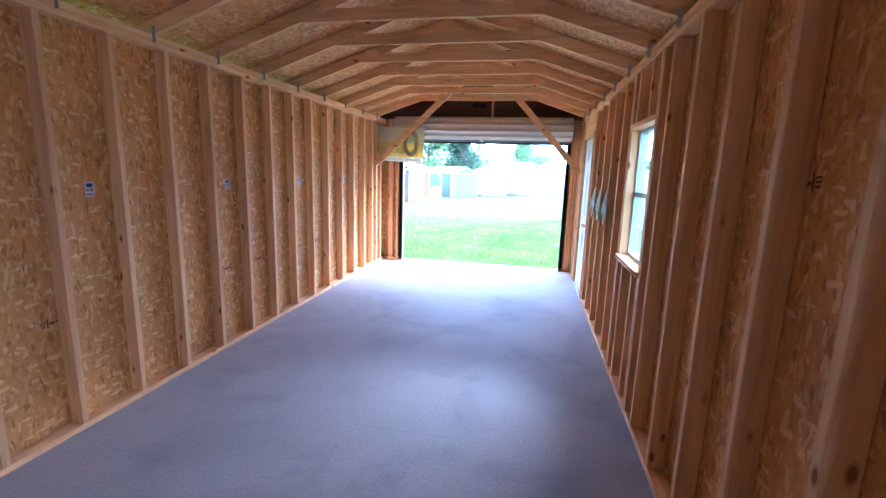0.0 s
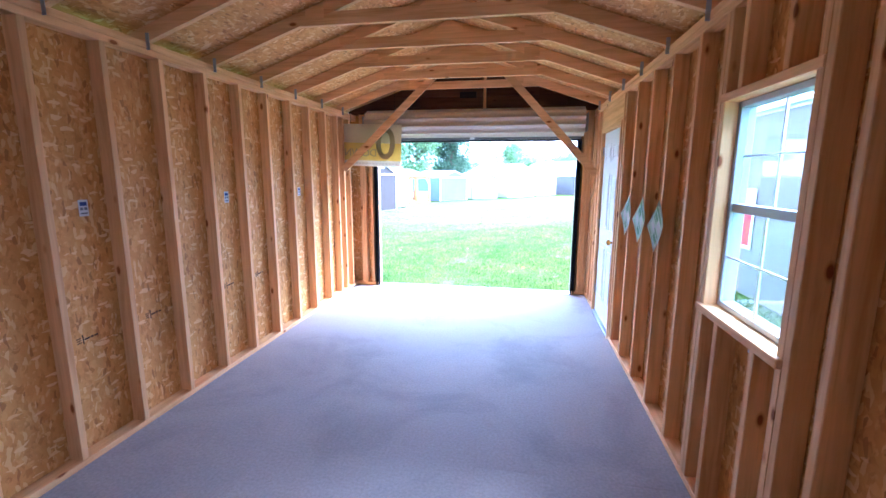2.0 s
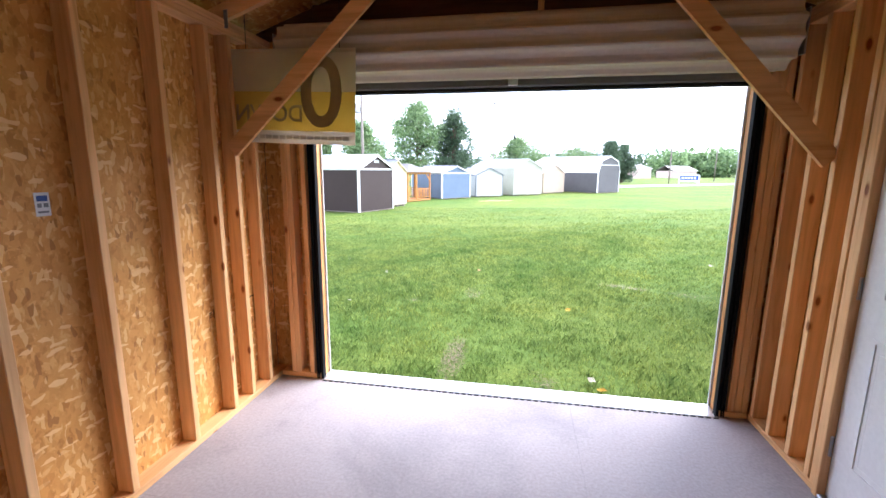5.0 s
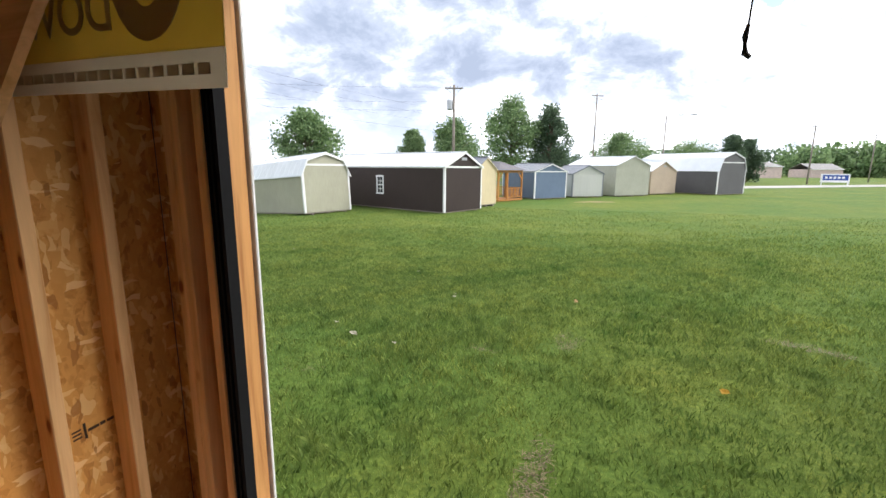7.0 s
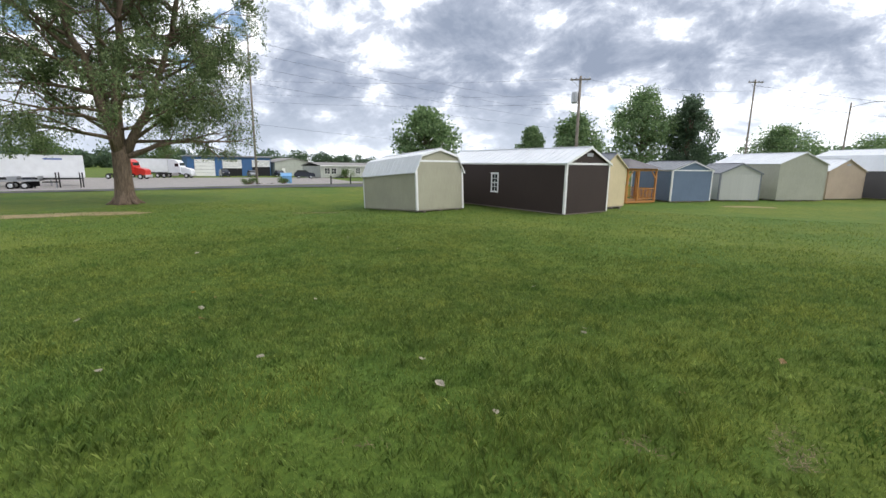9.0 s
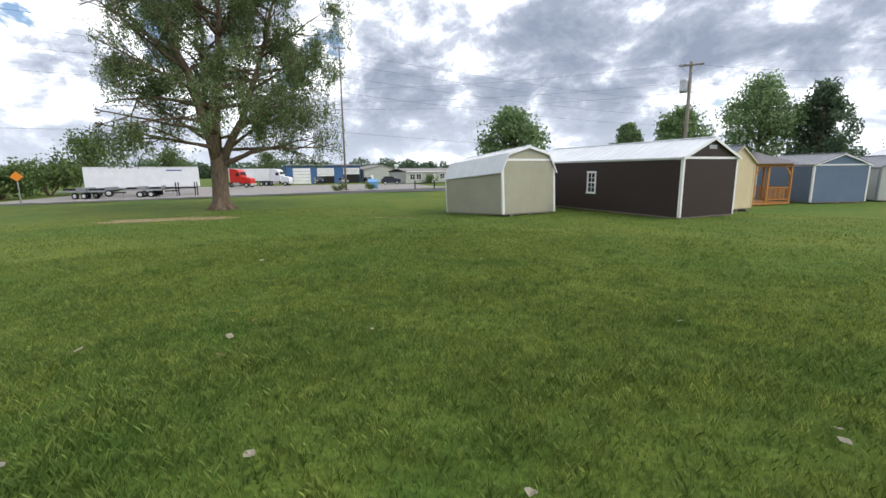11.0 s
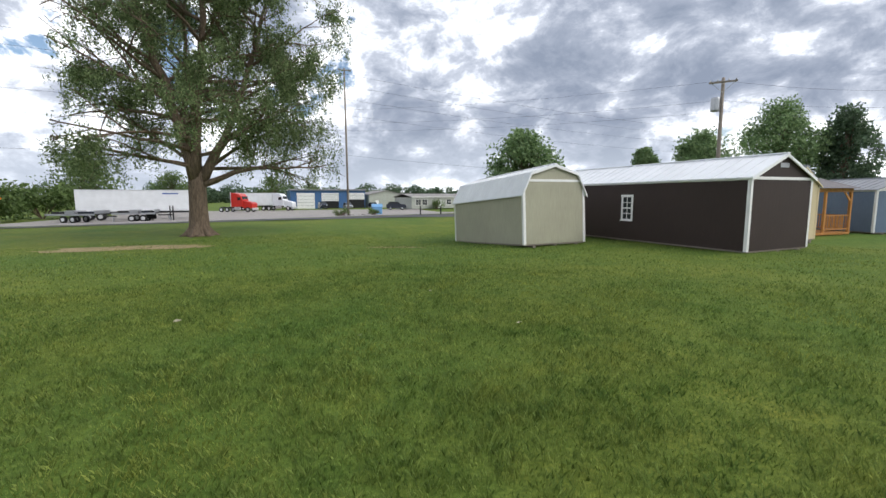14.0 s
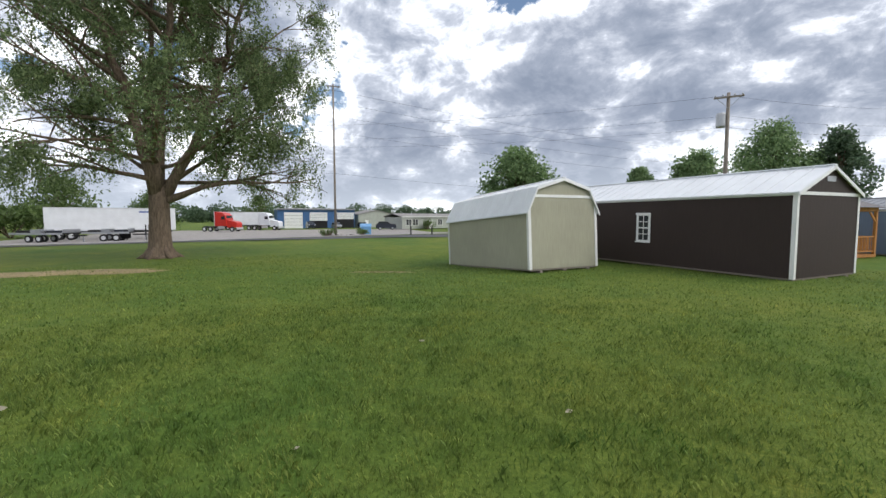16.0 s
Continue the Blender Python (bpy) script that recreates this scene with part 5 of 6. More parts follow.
def garage():
    """Local x along the front, local y to the back."""
    t = thing("blue_garage", "blue and white three-bay truck garage with open doors", "garage")
    w, d, h = 20.0, 14.0, 5.0
    part("wall", bevelled(0, w, 0.0, d, 0, h, 0.03), BLUE_PAINT, t)
    bm = bmesh.new()
    prism(bm, [(-0.3, h), (w + 0.3, h), (w + 0.3, h + 0.25), (-0.3, h + 0.25)], -0.4, d + 0.3)
    part("roof", bm, WHITE_METAL, t)
    part("fascia", bevelled(-0.3, w + 0.3, -0.45, -0.401, h - 0.15, h + 0.2), GREY_METAL, t)
    for x, open_to in ((1.6, 0.0), (8.0, 2.0), (15.2, 2.4)):
        if open_to:
            # wall is solid here; a black slab draws the shade inside the bay
            part("opening_shade", bevelled(x, x + 4.6, -0.05, -0.001, 0.0, open_to + 0.2, 0.01), BAY_SHADE, t, "black slab for the shade inside the open bay")
        part("bay_door", bevelled(x, x + 4.6, -0.10, -0.051, open_to, 4.2), WHITE, t)
        for k in range(1, 5):
            z = open_to + (4.2 - open_to) * k / 5
            part("door_rail", bevelled(x, x + 4.6, -0.115, -0.101, z - 0.03, z + 0.03), GREY_METAL, t)
    t.matrix_world = Matrix.Translation((-119.7, 57.0, -1.9)) @ Matrix.Rotation(math.atan2(19, 6.2), 4, 'Z')


garage()


def low_building(name, label, p0, p1, h, rise, wall, roof, wins, doors, base, deep=8.0, gable_front=False):
    t = thing(name, label, "building")
    a, b = Vector(p0), Vector(p1)
    w = (b - a).length
    part("wall", bevelled(0, w, 0, deep, 0, h, 0.02), wall, t)
    bm = bmesh.new()
    if gable_front:
        prism(bm, [(0, h), (w / 2, h + rise), (w, h)], 0.0, deep)
        part("gable", bm, wall, t)
        bm = bmesh.new()
        prism(bm, [(-0.3, h), (w / 2, h + rise + 0.02), (w + 0.3, h), (w + 0.3, h + 0.18), (w / 2, h + rise + 0.2), (-0.3, h + 0.18)], -0.25, deep + 0.3)
    else:
        prism(bm, [(-0.3, h), (deep / 2, h + rise), (deep + 0.3, h), (deep + 0.3, h + 0.12), (deep / 2, h + rise + 0.15), (-0.3, h + 0.12)], -0.3, w + 0.3, 0)
    part("roof", bm, roof, t)
    if not gable_front:
        part("fascia", bevelled(-0.3, w + 0.3, -0.36, -0.301, h - 0.06, h + 0.14), WHITE, t)
    for x, z, ww, hh in wins:
        wn = new("window"); wn.parent = t
        part("pane", bevelled(x, x + ww, -0.03, -0.001, z, z + hh, 0.004), GLASS_DARK, wn)
        for c, d, e, f in ((x - 0.1, x, z - 0.1, z + hh + 0.1), (x + ww, x + ww + 0.1, z - 0.1, z + hh + 0.1), (x, x + ww, z - 0.1, z), (x, x + ww, z + hh, z + hh + 0.1), (x + ww / 2 - 0.04, x + ww / 2 + 0.04, z, z + hh), (x, x + ww, z + hh / 2 - 0.03, z + hh / 2 + 0.03)):
            part("frame", bevelled(c, d, -0.06, -0.031, e, f), WHITE, wn)
    for x, ww, hh in doors:
        part("door", bevelled(x, x + ww, -0.04, -0.001, 0.05, hh), WHITE, t)
    t.matrix_world = Matrix.Translation((a.x, a.y, base)) @ Matrix.Rotation(math.atan2((b - a).y, (b - a).x), 4, 'Z')
    return t


low_building("grey_workshop", "low grey workshop beside the blue garage", (-113.0, 77.0), (-112.0, 88.0), 3.6, 1.2, HOUSE_SIDE, GREY_ROOF, (), ((2.0, 1.0, 2.1),), -1.9, 8.0, True)
low_building("mobile_home", "low grey-green house with white framed windows", (-88.5, 73.6), (-88.5, 93.0), 2.75, 0.75, HOUSE_SIDE, GREY_ROOF, ((1.2, 0.9, 1.5, 1.3), (3.2, 0.9, 1.5, 1.3), (11.0, 0.9, 1.5, 1.3), (15.0, 0.9, 1.5, 1.3)), ((8.2, 1.0, 2.1),), -1.75, 7.0)
low_building("metal_workshop", "pinkish tan metal workshop with a white gable roof", (50.9, 112.0), (64.0, 108.6), 4.3, 1.8, PINK_TAN, WHITE_METAL, (), ((9.0, 2.6, 3.0),), -1.3, 20.0, True)
low_building("far_house", "pale far house below the wooded rise", (66.0, 217.0), (77.0, 221.0), 3.2, 2.2, PINK_TAN, GREY_ROOF, (), (), gz(70, 218), 12.0)
low_building("far_house", "pale far house below the wooded rise", (34.0, 190.0), (52.0, 200.0), 4.0, 1.6, PINK_TAN, GREY_ROOF, (), (), gz(40, 195) + 0.0, 12.0)

t = thing("business_sign", "white and blue business sign board on posts", "sign")
part("board", bevelled(0, 4.4, 0, 0.2, 0.55, 2.15, 0.02), WHITE, t)
part("blue_band", bevelled(0.25, 4.15, -0.02, -0.001, 0.95, 1.95, 0.01), SIGN_BLUE, t, "blue band with white marks")
for k in range(5):
    part("letter_bar", bevelled(0.6 + k * 0.65, 1.0 + k * 0.65, -0.035, -0.021, 1.25, 1.65, 0.01), WHITE, t)
for x in (0.1, 4.15):
    part("post", bevelled(x, x + 0.15, 0.02, 0.18, -0.4, 0.549), WHITE, t)
t.matrix_world = facing(34.2, 112.0, (1.0, 0.0))
t = thing("wall_sign", "blue and white sign on the metal workshop wall", "sign")
part("board", bevelled(0, 3.4, 0, 0.08, 0, 1.4, 0.01), WHITE, t)
part("blue_band", bevelled(0.15, 3.25, -0.02, -0.001, 0.3, 1.1, 0.01), SIGN_BLUE, t, "blue band with pale marks")
t.matrix_world = Matrix.Translation((54.6, 110.93, 0.9)) @ Matrix.Rotation(math.atan2(-3.4, 13.1), 4, 'Z')
t = thing("shop_sign", "red and white banner on the taupe shed wall", "sign")
part("banner", bevelled(0, 0.012, 0, 0.75, 0, 0.95, 0.003), WHITE, t)
part("red_field", bevelled(-0.006, -0.001, 0.06, 0.69, 0.06, 0.70, 0.002), SIGN_RED, t)
t.matrix_world = pose(3.37, 8.75, 0.45)


# ---- poles and wires ----
def pole(x, y, top, label, arms=1, box_on=False, r=0.17, lamp=None, turn=0.0):
    t = thing("utility_pole", label, "utility pole", "utility poles")
    z0 = gz(x, y)
    h = top - z0
    bm = bmesh.new()
    tube(bm, [(0, 0, -0.3), (0, 0, h * 0.5), (0, 0, h)], [r, r * 0.85, r * 0.65], 10)
    part("shaft", bm, POLE_WOOD, t, "", True)
    for k in range(arms):
        z = h - 0.35 - 1.1 * k
        part("crossarm", bevelled(-0.9, 0.9, -r - 0.12, -r - 0.001, z - 0.06, z + 0.06, 0.01), POLE_WOOD, t)
        for xx in (-0.8, -0.35, 0.35, 0.8):
            bm = bmesh.new()
            tube(bm, [(xx, -r - 0.06, z + 0.061), (xx, -r - 0.06, z + 0.14), (xx, -r - 0.06, z + 0.2)], [0.05, 0.06, 0.03], 8)
            part("insulator", bm, STEEL, t)
        bm = bmesh.new()
        tube(bm, [(-0.7, -r - 0.05, z - 0.06), (0, -r - 0.02, z - 0.75), (0.7, -r - 0.05, z - 0.06)], [0.02] * 3, 5)
        part("arm_brace", bm, STEEL, t)
    if box_on:
        bm = bmesh.new()
        tube(bm, [(-0.42, -0.1, h - 2.4), (-0.42, -0.1, h - 2.3), (-0.42, -0.1, h - 1.5), (-0.42, -0.1, h - 1.4)], [0.26, 0.3, 0.3, 0.26], 14)
        part("transformer", bm, STEEL, t, "grey transformer can", False)
    if lamp:
        bm = bmesh.new()
        tube(bm, [(0, 0, h - 0.6), (lamp * 0.5, 0, h - 0.1), (lamp, 0, h)], [0.05, 0.045, 0.04], 6)
        part("lamp_arm", bm, STEEL, t)
        part("lamp_head", bevelled(lamp - 0.1, lamp + 0.75, -0.16, 0.16, h - 0.1, h + 0.08, 0.05, None, 2), STEEL, t)
    t.matrix_world = Matrix.Translation((x, y, z0)) @ Matrix.Rotation(turn, 4, 'Z')
    return t


def wire(a, b, sag, r=0.02, label="thin dark overhead power line"):
    a, b = Vector(a), Vector(b)
    bm = bmesh.new()
    pts = []
    for k in range(17):
        u = k / 16
        p = a.lerp(b, u)
        p.z -= sag * 4 * u * (1 - u)
        pts.append(p)
    tube(bm, pts, [r] * 17, 5)
    tagged(part("power_line", bm, BLACK), label, "power line", "power lines")


pole(-17.2, 48.6, 9.6, "weathered utility pole with crossarms and transformer", 1, True, turn=0.35)
pole(-62.5, 42.5, 19.0, "tall slim utility pole beside the truck yard", 1, False, 0.17, turn=1.2)
pole(-5.4, 76.0, 12.3, "leaning weathered utility pole", 1, False, 0.13, turn=0.6)
pole(4.8, 88.0, 10.2, "street lamp pole with a long arm", 0, False, 0.14, lamp=3.6)
pole(34.0, 118.0, 10.6, "slim utility pole far beyond the lawn", 1, turn=0.4)
pole(56.5, 150.0, 10.5, "slim utility pole far beyond the lawn", 1, turn=0.4)
pole(78.0, 160.0, 10.5, "slim utility pole far beyond the lawn", 1, turn=0.4)
pole(-70.0, -60.0, 14.5, "distant utility pole beside the road", 1, turn=1.2)
for k, z in enumerate((18.2, 16.6, 14.8, 12.6, 7.0)):
    wire((-70.0 + 0.3 * k, -60.0, z - 0.8), (-62.5, 42.5, z), 1.0, 0.014)
    wire((-62.5, 42.5, z), (-40 + 0.4 * k, 145.0, z - 1.2), 1.2, 0.014)
for k, z in enumerate((9.4, 8.0, 7.2)):
    wire((-17.2, 48.6, z), (-5.4, 76.0, z + 1.6), 0.5, 0.008)
    wire((-17.2, 48.6, z), (-60.0, 30.0, z + 2.0), 0.7, 0.008)
for z in (11.6, 9.8):
    wire((-5.4, 76.0, z), (34.0, 118.0, z - 1.6), 0.8, 0.018)
    wire((34.0, 118.0, z - 1.6), (78.0, 160.0, z - 1.6), 0.8, 0.018)


# ---- hedges and far woods ----
def bush(x, y, w, h, mat, seed, label, n=2600, leaf=0.3):
    t = thing("bush", label, "bush", "bushes")
    nr, rnd = np.random.RandomState(seed), random.Random(seed)
    z0 = gz(x, y)
    bm = bmesh.new()
    pts = []
    for k in range(9):
        c = Vector((x + rnd.uniform(-0.4, 0.4) * w, y + rnd.uniform(-0.4, 0.4) * w, z0 + h * rnd.uniform(0.3, 0.75)))
        tube(bm, [(x, y, z0 - 0.1), Vector((x, y, z0)).lerp(c, 0.5), c], [0.08, 0.06, 0.02], 5)
        q = nr.normal(size=(n // 9, 3)); q /= np.linalg.norm(q, axis=1)[:, None]
        pts.append(q * nr.uniform(0.3, 1.1, (len(q), 1)) * np.array([w * 0.24, w * 0.24, h * 0.33]) + np.array(tuple(c)))
    part("stems", bm, BARK, t)
    part("leaves", quads_mesh("leaves", leaf_cards(np.concatenate(pts), leaf, nr, 0.1, 1.6), mat), None, t)


LEAF_C = leafy("hedge_leaf", (0.06, 0.105, 0.03), (0.17, 0.24, 0.08), 0.45)
for k, (x, y, w, h) in enumerate(((-84, 4, 9, 5.2), (-88, -3, 10, 6.0), (-82, -10, 10, 5.5), (-92, 9, 8, 5.0), (-86, -18, 11, 6.5), (-90, -28, 12, 6.5))):
    bush(x, y, w, h, LEAF_C, 60 + k, "dense green hedge bush beside the truck yard", 3200, 0.5)
bush(-62.0, 41.0, 1.8, 1.1, LEAF_C, 71, "small green shrub at the pole's foot", 900, 0.16)
bush(-60.5, 45.5, 1.8, 1.0, LEAF_C, 72, "small green shrub at the pole's foot", 900, 0.16)
bush(-87.0, 80.0, 3.0, 2.4, LEAF_C, 73, "green shrub before the grey-green house", 1200, 0.25)
tree(-95.0, 14.0, 9.0, 10.0, LEAF_C, 81, "feathery green tree behind the trailer", leaf=0.45, count=5000)
tree(-118.0, 30.0, 8.0, 9.0, LEAF_C, 82, "green tree behind the trailer", count=5000)
tree(-135.0, 58.0, 8.5, 9.0, LEAF_C, 83, "green tree behind the garage", count=4000)


def far_woods(name, a, b, depth, h, n, mat, seed, label):
    """A wooded skyline: uneven rows of crowns, one mesh of leaves."""
    nr = np.random.RandomState(seed)
    a, b = np.array(a, float), np.array(b, float)
    out = []
    d = (b - a) / np.linalg.norm(b - a)
    nrm = np.array([-d[1], d[0]])
    for k in range(n):
        c = a + (b - a) * nr.rand() + nrm * nr.rand() * depth
        hh, ww = h * nr.uniform(0.55, 1.15), h * nr.uniform(0.35, 0.6)
        q = nr.normal(size=(260, 3)); q /= np.linalg.norm(q, axis=1)[:, None]
        q *= nr.uniform(0.6, 1.08, (260, 1)) * np.array([ww, ww, hh * 0.5])
        q += np.array([c[0], c[1], gz(c[0], c[1]) + hh * 0.5])
        out.append(q)
    me = quads_mesh(name, leaf_cards(np.concatenate(out), h * 0.14, nr, 0, 1.8), mat)
    tagged(part(name, me, None), label, "woods", kind="stuff")


far_woods("far_woods", (70, 250), (190, 235), 30, 14, 90, LEAF_A, 91, "distant wooded rise beyond the road")
far_woods("far_woods", (-10, 330), (80, 300), 30, 14, 50, LEAF_B, 92, "low distant tree line beyond the fields")
far_woods("far_woods", (-330, -60), (-260, 260), 30, 12, 110, LEAF_B, 93, "low distant tree line beyond the truck yard")
far_woods("far_woods", (-240, 280), (-20, 330), 30, 13, 70, LEAF_B, 94, "low distant tree line beyond the sheds")

# ---- small roadside things ----
t = thing("road_sign", "orange diamond warning sign on a post", "sign")
part("post", bevelled(-0.05, 0.05, 0.02, 0.1, 0, 2.2), STEEL, t)
part("plate", bevelled(-0.34, 0.34, -0.02, 0.019, -0.34, 0.34, 0.01, pose(0, 0, 2.6, 0, 45, 0)), ORANGE, t)
t.matrix_world = facing(-60.5, 6.8, (0.05, 1.0))
t = thing("mail_hut", "small blue wooden box with a pitched top", "box")
part("body", bevelled(0, 1.5, 0, 1.1, 0, 1.2), painted("sky_blue_paint", (0.16, 0.36, 0.62), 0.5), t)
bm = bmesh.new(); prism(bm, [(-0.1, 1.2), (0.55, 1.65), (1.2, 1.2)], -0.1, 1.6, 0)
part("lid", bm, painted("sky_blue_lid", (0.18, 0.38, 0.64), 0.5), t)
t.matrix_world = facing(-64.0, 47.5, (0.45, 0.89))
ROCK = painted("grey_rock", (0.34, 0.32, 0.30), 0.9, 0.2, 0.3, grain=8, bump=0.5)


def stone(x, y, r, seed, mat, name, label, group, squash=0.6, sub=2):
    bm = bmesh.new()
    bmesh.ops.create_icosphere(bm, subdivisions=sub, radius=r)
    for v in bm.verts:
        f = 1 + 0.35 * noise.noise(v.co * (1.6 / r) + Vector((seed * 3.1, 0, 0)))
        v.co = Vector((v.co.x * f, v.co.y * f, v.co.z * f * squash))
    ob = tagged(part(name, bm, mat), label, "rock" if name == "rock" else "stone", group)
    ob.location = (x, y, gz(x, y) + r * squash * 0.4)
    return ob


rnd = random.Random(8)
for k in range(10):
    stone(-62.6 + rnd.uniform(-1.8, 1.8), 43.5 + rnd.uniform(-2.2, 2.2), rnd.uniform(0.25, 0.5), k, ROCK, "rock", "grey landscaping rock at the pole's foot", "landscaping rocks", 0.6, 1)
for k in range(3):
    t = thing("marker_post", "short dark post beside the road", "post", "marker posts")
    part("shaft", bevelled(-0.06, 0.06, -0.06, 0.06, -0.1, 1.0, 0.01), BLACK, t)
    part("cap", bevelled(-0.08, 0.08, -0.08, 0.08, 1.001, 1.08, 0.02), BLACK, t)
    t.matrix_world = Matrix.Translation((-47.5 + k * 1.1, 44.0 + k * 2.3, gz(-47.5, 44.0)))


# ---- things on the shed's walls ----
def flyer(y, z, tilt, seed):
    """A square leaflet hung by one corner on a stud, its lower edge curling."""
    t = thing("flyer", "green and white paper flyer hung cornerwise on a stud", "flyer", "hanging flyers")
    bm = bmesh.new()
    n, half = 8, 0.115
    rnd = random.Random(seed)
    grid = []
    for i in range(n + 1):
        row = []
        for j in range(n + 1):
            u, v = (i / n * 2 - 1) * half, (j / n * 2 - 1) * half * 1.15
            yy, zz = (u - v) * 0.7071, (u + v) * 0.7071
            bend = 0.012 + 0.30 * max(0, -zz) ** 2 + 0.55 * abs(yy) ** 2
            row.append(bm.verts.new((-bend, yy, zz)))
        grid.append(row)
    for i in range(n):
        for j in range(n):
            bm.faces.new((grid[i][j], grid[i + 1][j], grid[i + 1][j + 1], grid[i][j + 1]))
    bmesh.ops.solidify(bm, geom=bm.faces[:], thickness=0.0008)
    part("sheet", bm, PAPER, t, "", True)
    # printed blocks, square to the sheet
    for u, v, w, h, mat in ((0.0, 0.088, 0.19, 0.03, FLYER_GREEN), (-0.045, 0.03, 0.08, 0.055, PAPER_WHITE), (0.05, 0.035, 0.07, 0.035, FLYER_GREEN), (0.05, 0.005, 0.07, 0.012, FLYER_GREEN),
                            (-0.04, -0.03, 0.09, 0.012, FLYER_GREEN), (0.045, -0.045, 0.075, 0.045, PAPER_WHITE), (-0.045, -0.07, 0.07, 0.04, FLYER_GREEN), (0.03, -0.1, 0.12, 0.012, FLYER_GREEN)):
        bm = bmesh.new()
        box(bm, -0.0016, -0.0012, -w / 2, w / 2, -h / 2, h / 2)
        yy, zz = (u - v) * 0.7071, (u + v) * 0.7071
        reach = max(abs(yy) + 0.02, 0.0)
        o = part("print_block", bm, mat, t)
        o.matrix_local = pose(-0.0135 - 0.30 * max(0, -zz + 0.03) ** 2 - 0.55 * reach ** 2, yy, zz, 45, 0, 0)
    part("tack", bevelled(-0.014, -0.006, -0.004, 0.004, 0.135, 0.143, 0.002), STEEL, t)
    t.matrix_world = pose(RX, y, z, tilt, 0, 0)


for k, y in enumerate((5.16, 4.755, 4.35)):
    flyer(y, 1.275, 4 - 3 * k, k)

t = thing("notice", "white printed notice pinned to the strand board", "notice")
part("sheet", bevelled(0, 0.001, 0, 0.216, 0, 0.30, 0.0003), PAPER_WHITE, t)
part("heading_bar", bevelled(-0.0012, -0.0002, 0.03, 0.12, 0.262, 0.276, 0.0002), PRINT, t)
for k in range(9):
    part("text_line", bevelled(-0.0012, -0.0002, 0.02, 0.19 - 0.02 * (k % 3), 0.235 - k * 0.018, 0.239 - k * 0.018, 0.0002), PRINT, t)
part("footer_bar", bevelled(-0.0012, -0.0002, 0.02, 0.196, 0.015, 0.045, 0.0002), PRINT, t)
t.matrix_world = pose(RX + DEPTH - 0.001, 4.83, 1.45)


def board_label(x, y, z, facing_sign):
    t = thing("board_label", "small white printed label stuck on the strand board", "label", "board labels")
    a, b = sorted((0, 0.001 * facing_sign))
    part("sheet", bevelled(a, b, -0.028, 0.028, -0.046, 0.046, 0.0003), PAPER_WHITE, t)
    for k, (u, v, w, h) in enumerate(((-0.02, 0.012, 0.04, 0.022), (-0.02, -0.012, 0.016, 0.016), (0.003, -0.012, 0.018, 0.016), (-0.02, -0.034, 0.04, 0.008))):
        c, d = sorted((0.0012 * facing_sign, 0.0018 * facing_sign))
        part("print_block", bevelled(c, d, u, u + w, v, v + h, 0.0002), SIGN_BLUE if k == 0 else PRINT, t)
    t.matrix_world = pose(x, y, z)


for y in (-0.29, 0.93, 2.16, 3.38, 4.60, 5.82):
    board_label(LX - DEPTH + 0.0005, y, 1.41, 1)
for y in (0.4, 1.62, 3.27, 4.50):
    board_label(RX + DEPTH - 0.0005, y, 0.90, -1)


def stamp(x, y, z, sgn, tilt=0.0):
    """The mill's ink marks: short bars, an upright stroke and a line of small marks."""
    t = thing("ink_stamp", "black ink grade stamp on the strand board", "stamp", "ink stamps")
    a, b = sorted((0, 0.0006 * sgn))
    for u, v, w, h in ((0, 0.035, 0.035, 0.008), (0, 0.018, 0.035, 0.008), (0, 0.0, 0.035, 0.008), (0.045, -0.015, 0.01, 0.075), (0.06, 0.012, 0.045, 0.014), (0.11, 0.012, 0.022, 0.016), (0.138, 0.012, 0.03, 0.014)):
        part("ink_bar", bevelled(a, b, u, u + w, v, v + h, 0.0001), STAMP, t)
    t.matrix_world = pose(x, y, z, tilt, 0, 0) @ Matrix.Diagonal((1, 0.75, 0.75, 1))


for y in (0.20, 1.36, 1.80, 3.24, 3.70, 4.48, 4.92, 6.66, 6.98):
    stamp(LX - DEPTH + 0.0006, y, 0.655, 1, 3)
for y in (0.86, 1.42, 1.95):
    stamp(RX + DEPTH - 0.0006, y, 1.575, -1, -4)


# ---- the sale sign, seen from behind ----
def letters(text, size):
    cu = bpy.data.curves.new("letters", 'FONT')
    cu.body, cu.size, cu.extrude, cu.align_x = text, size, 0.0006, 'LEFT'
    cu.offset = 0.012 * size
    ob = bpy.data.objects.new("letters_source", cu)
    scene.collection.objects.link(ob)
    dg = bpy.context.evaluated_depsgraph_get()
    me = bpy.data.meshes.new_from_object(ob.evaluated_get(dg))
    bpy.data.objects.remove(ob)
    return me


t = thing("sale_sign", "faded yellow hanging sign, reversed zero down lettering showing through", "sign")
part("sheet", bevelled(-0.80, 0, -0.002, 0.002, 0.075, 0.30, 0.001), SIGN_Y, t)
part("upper_sheet", bevelled(-0.80, 0, -0.002, 0.002, 0.3005, 0.52, 0.001), SIGN_W, t, "pale upper half")
part("lower_band", bevelled(-0.80, 0, -0.0025, 0.0025, 0.0, 0.0745, 0.001), SIGN_W, t, "pale band with faint lettering")
part("top_strip", bevelled(-0.80, 0, -0.003, 0.003, 0.521, 0.54, 0.001), SIGN_W, t)
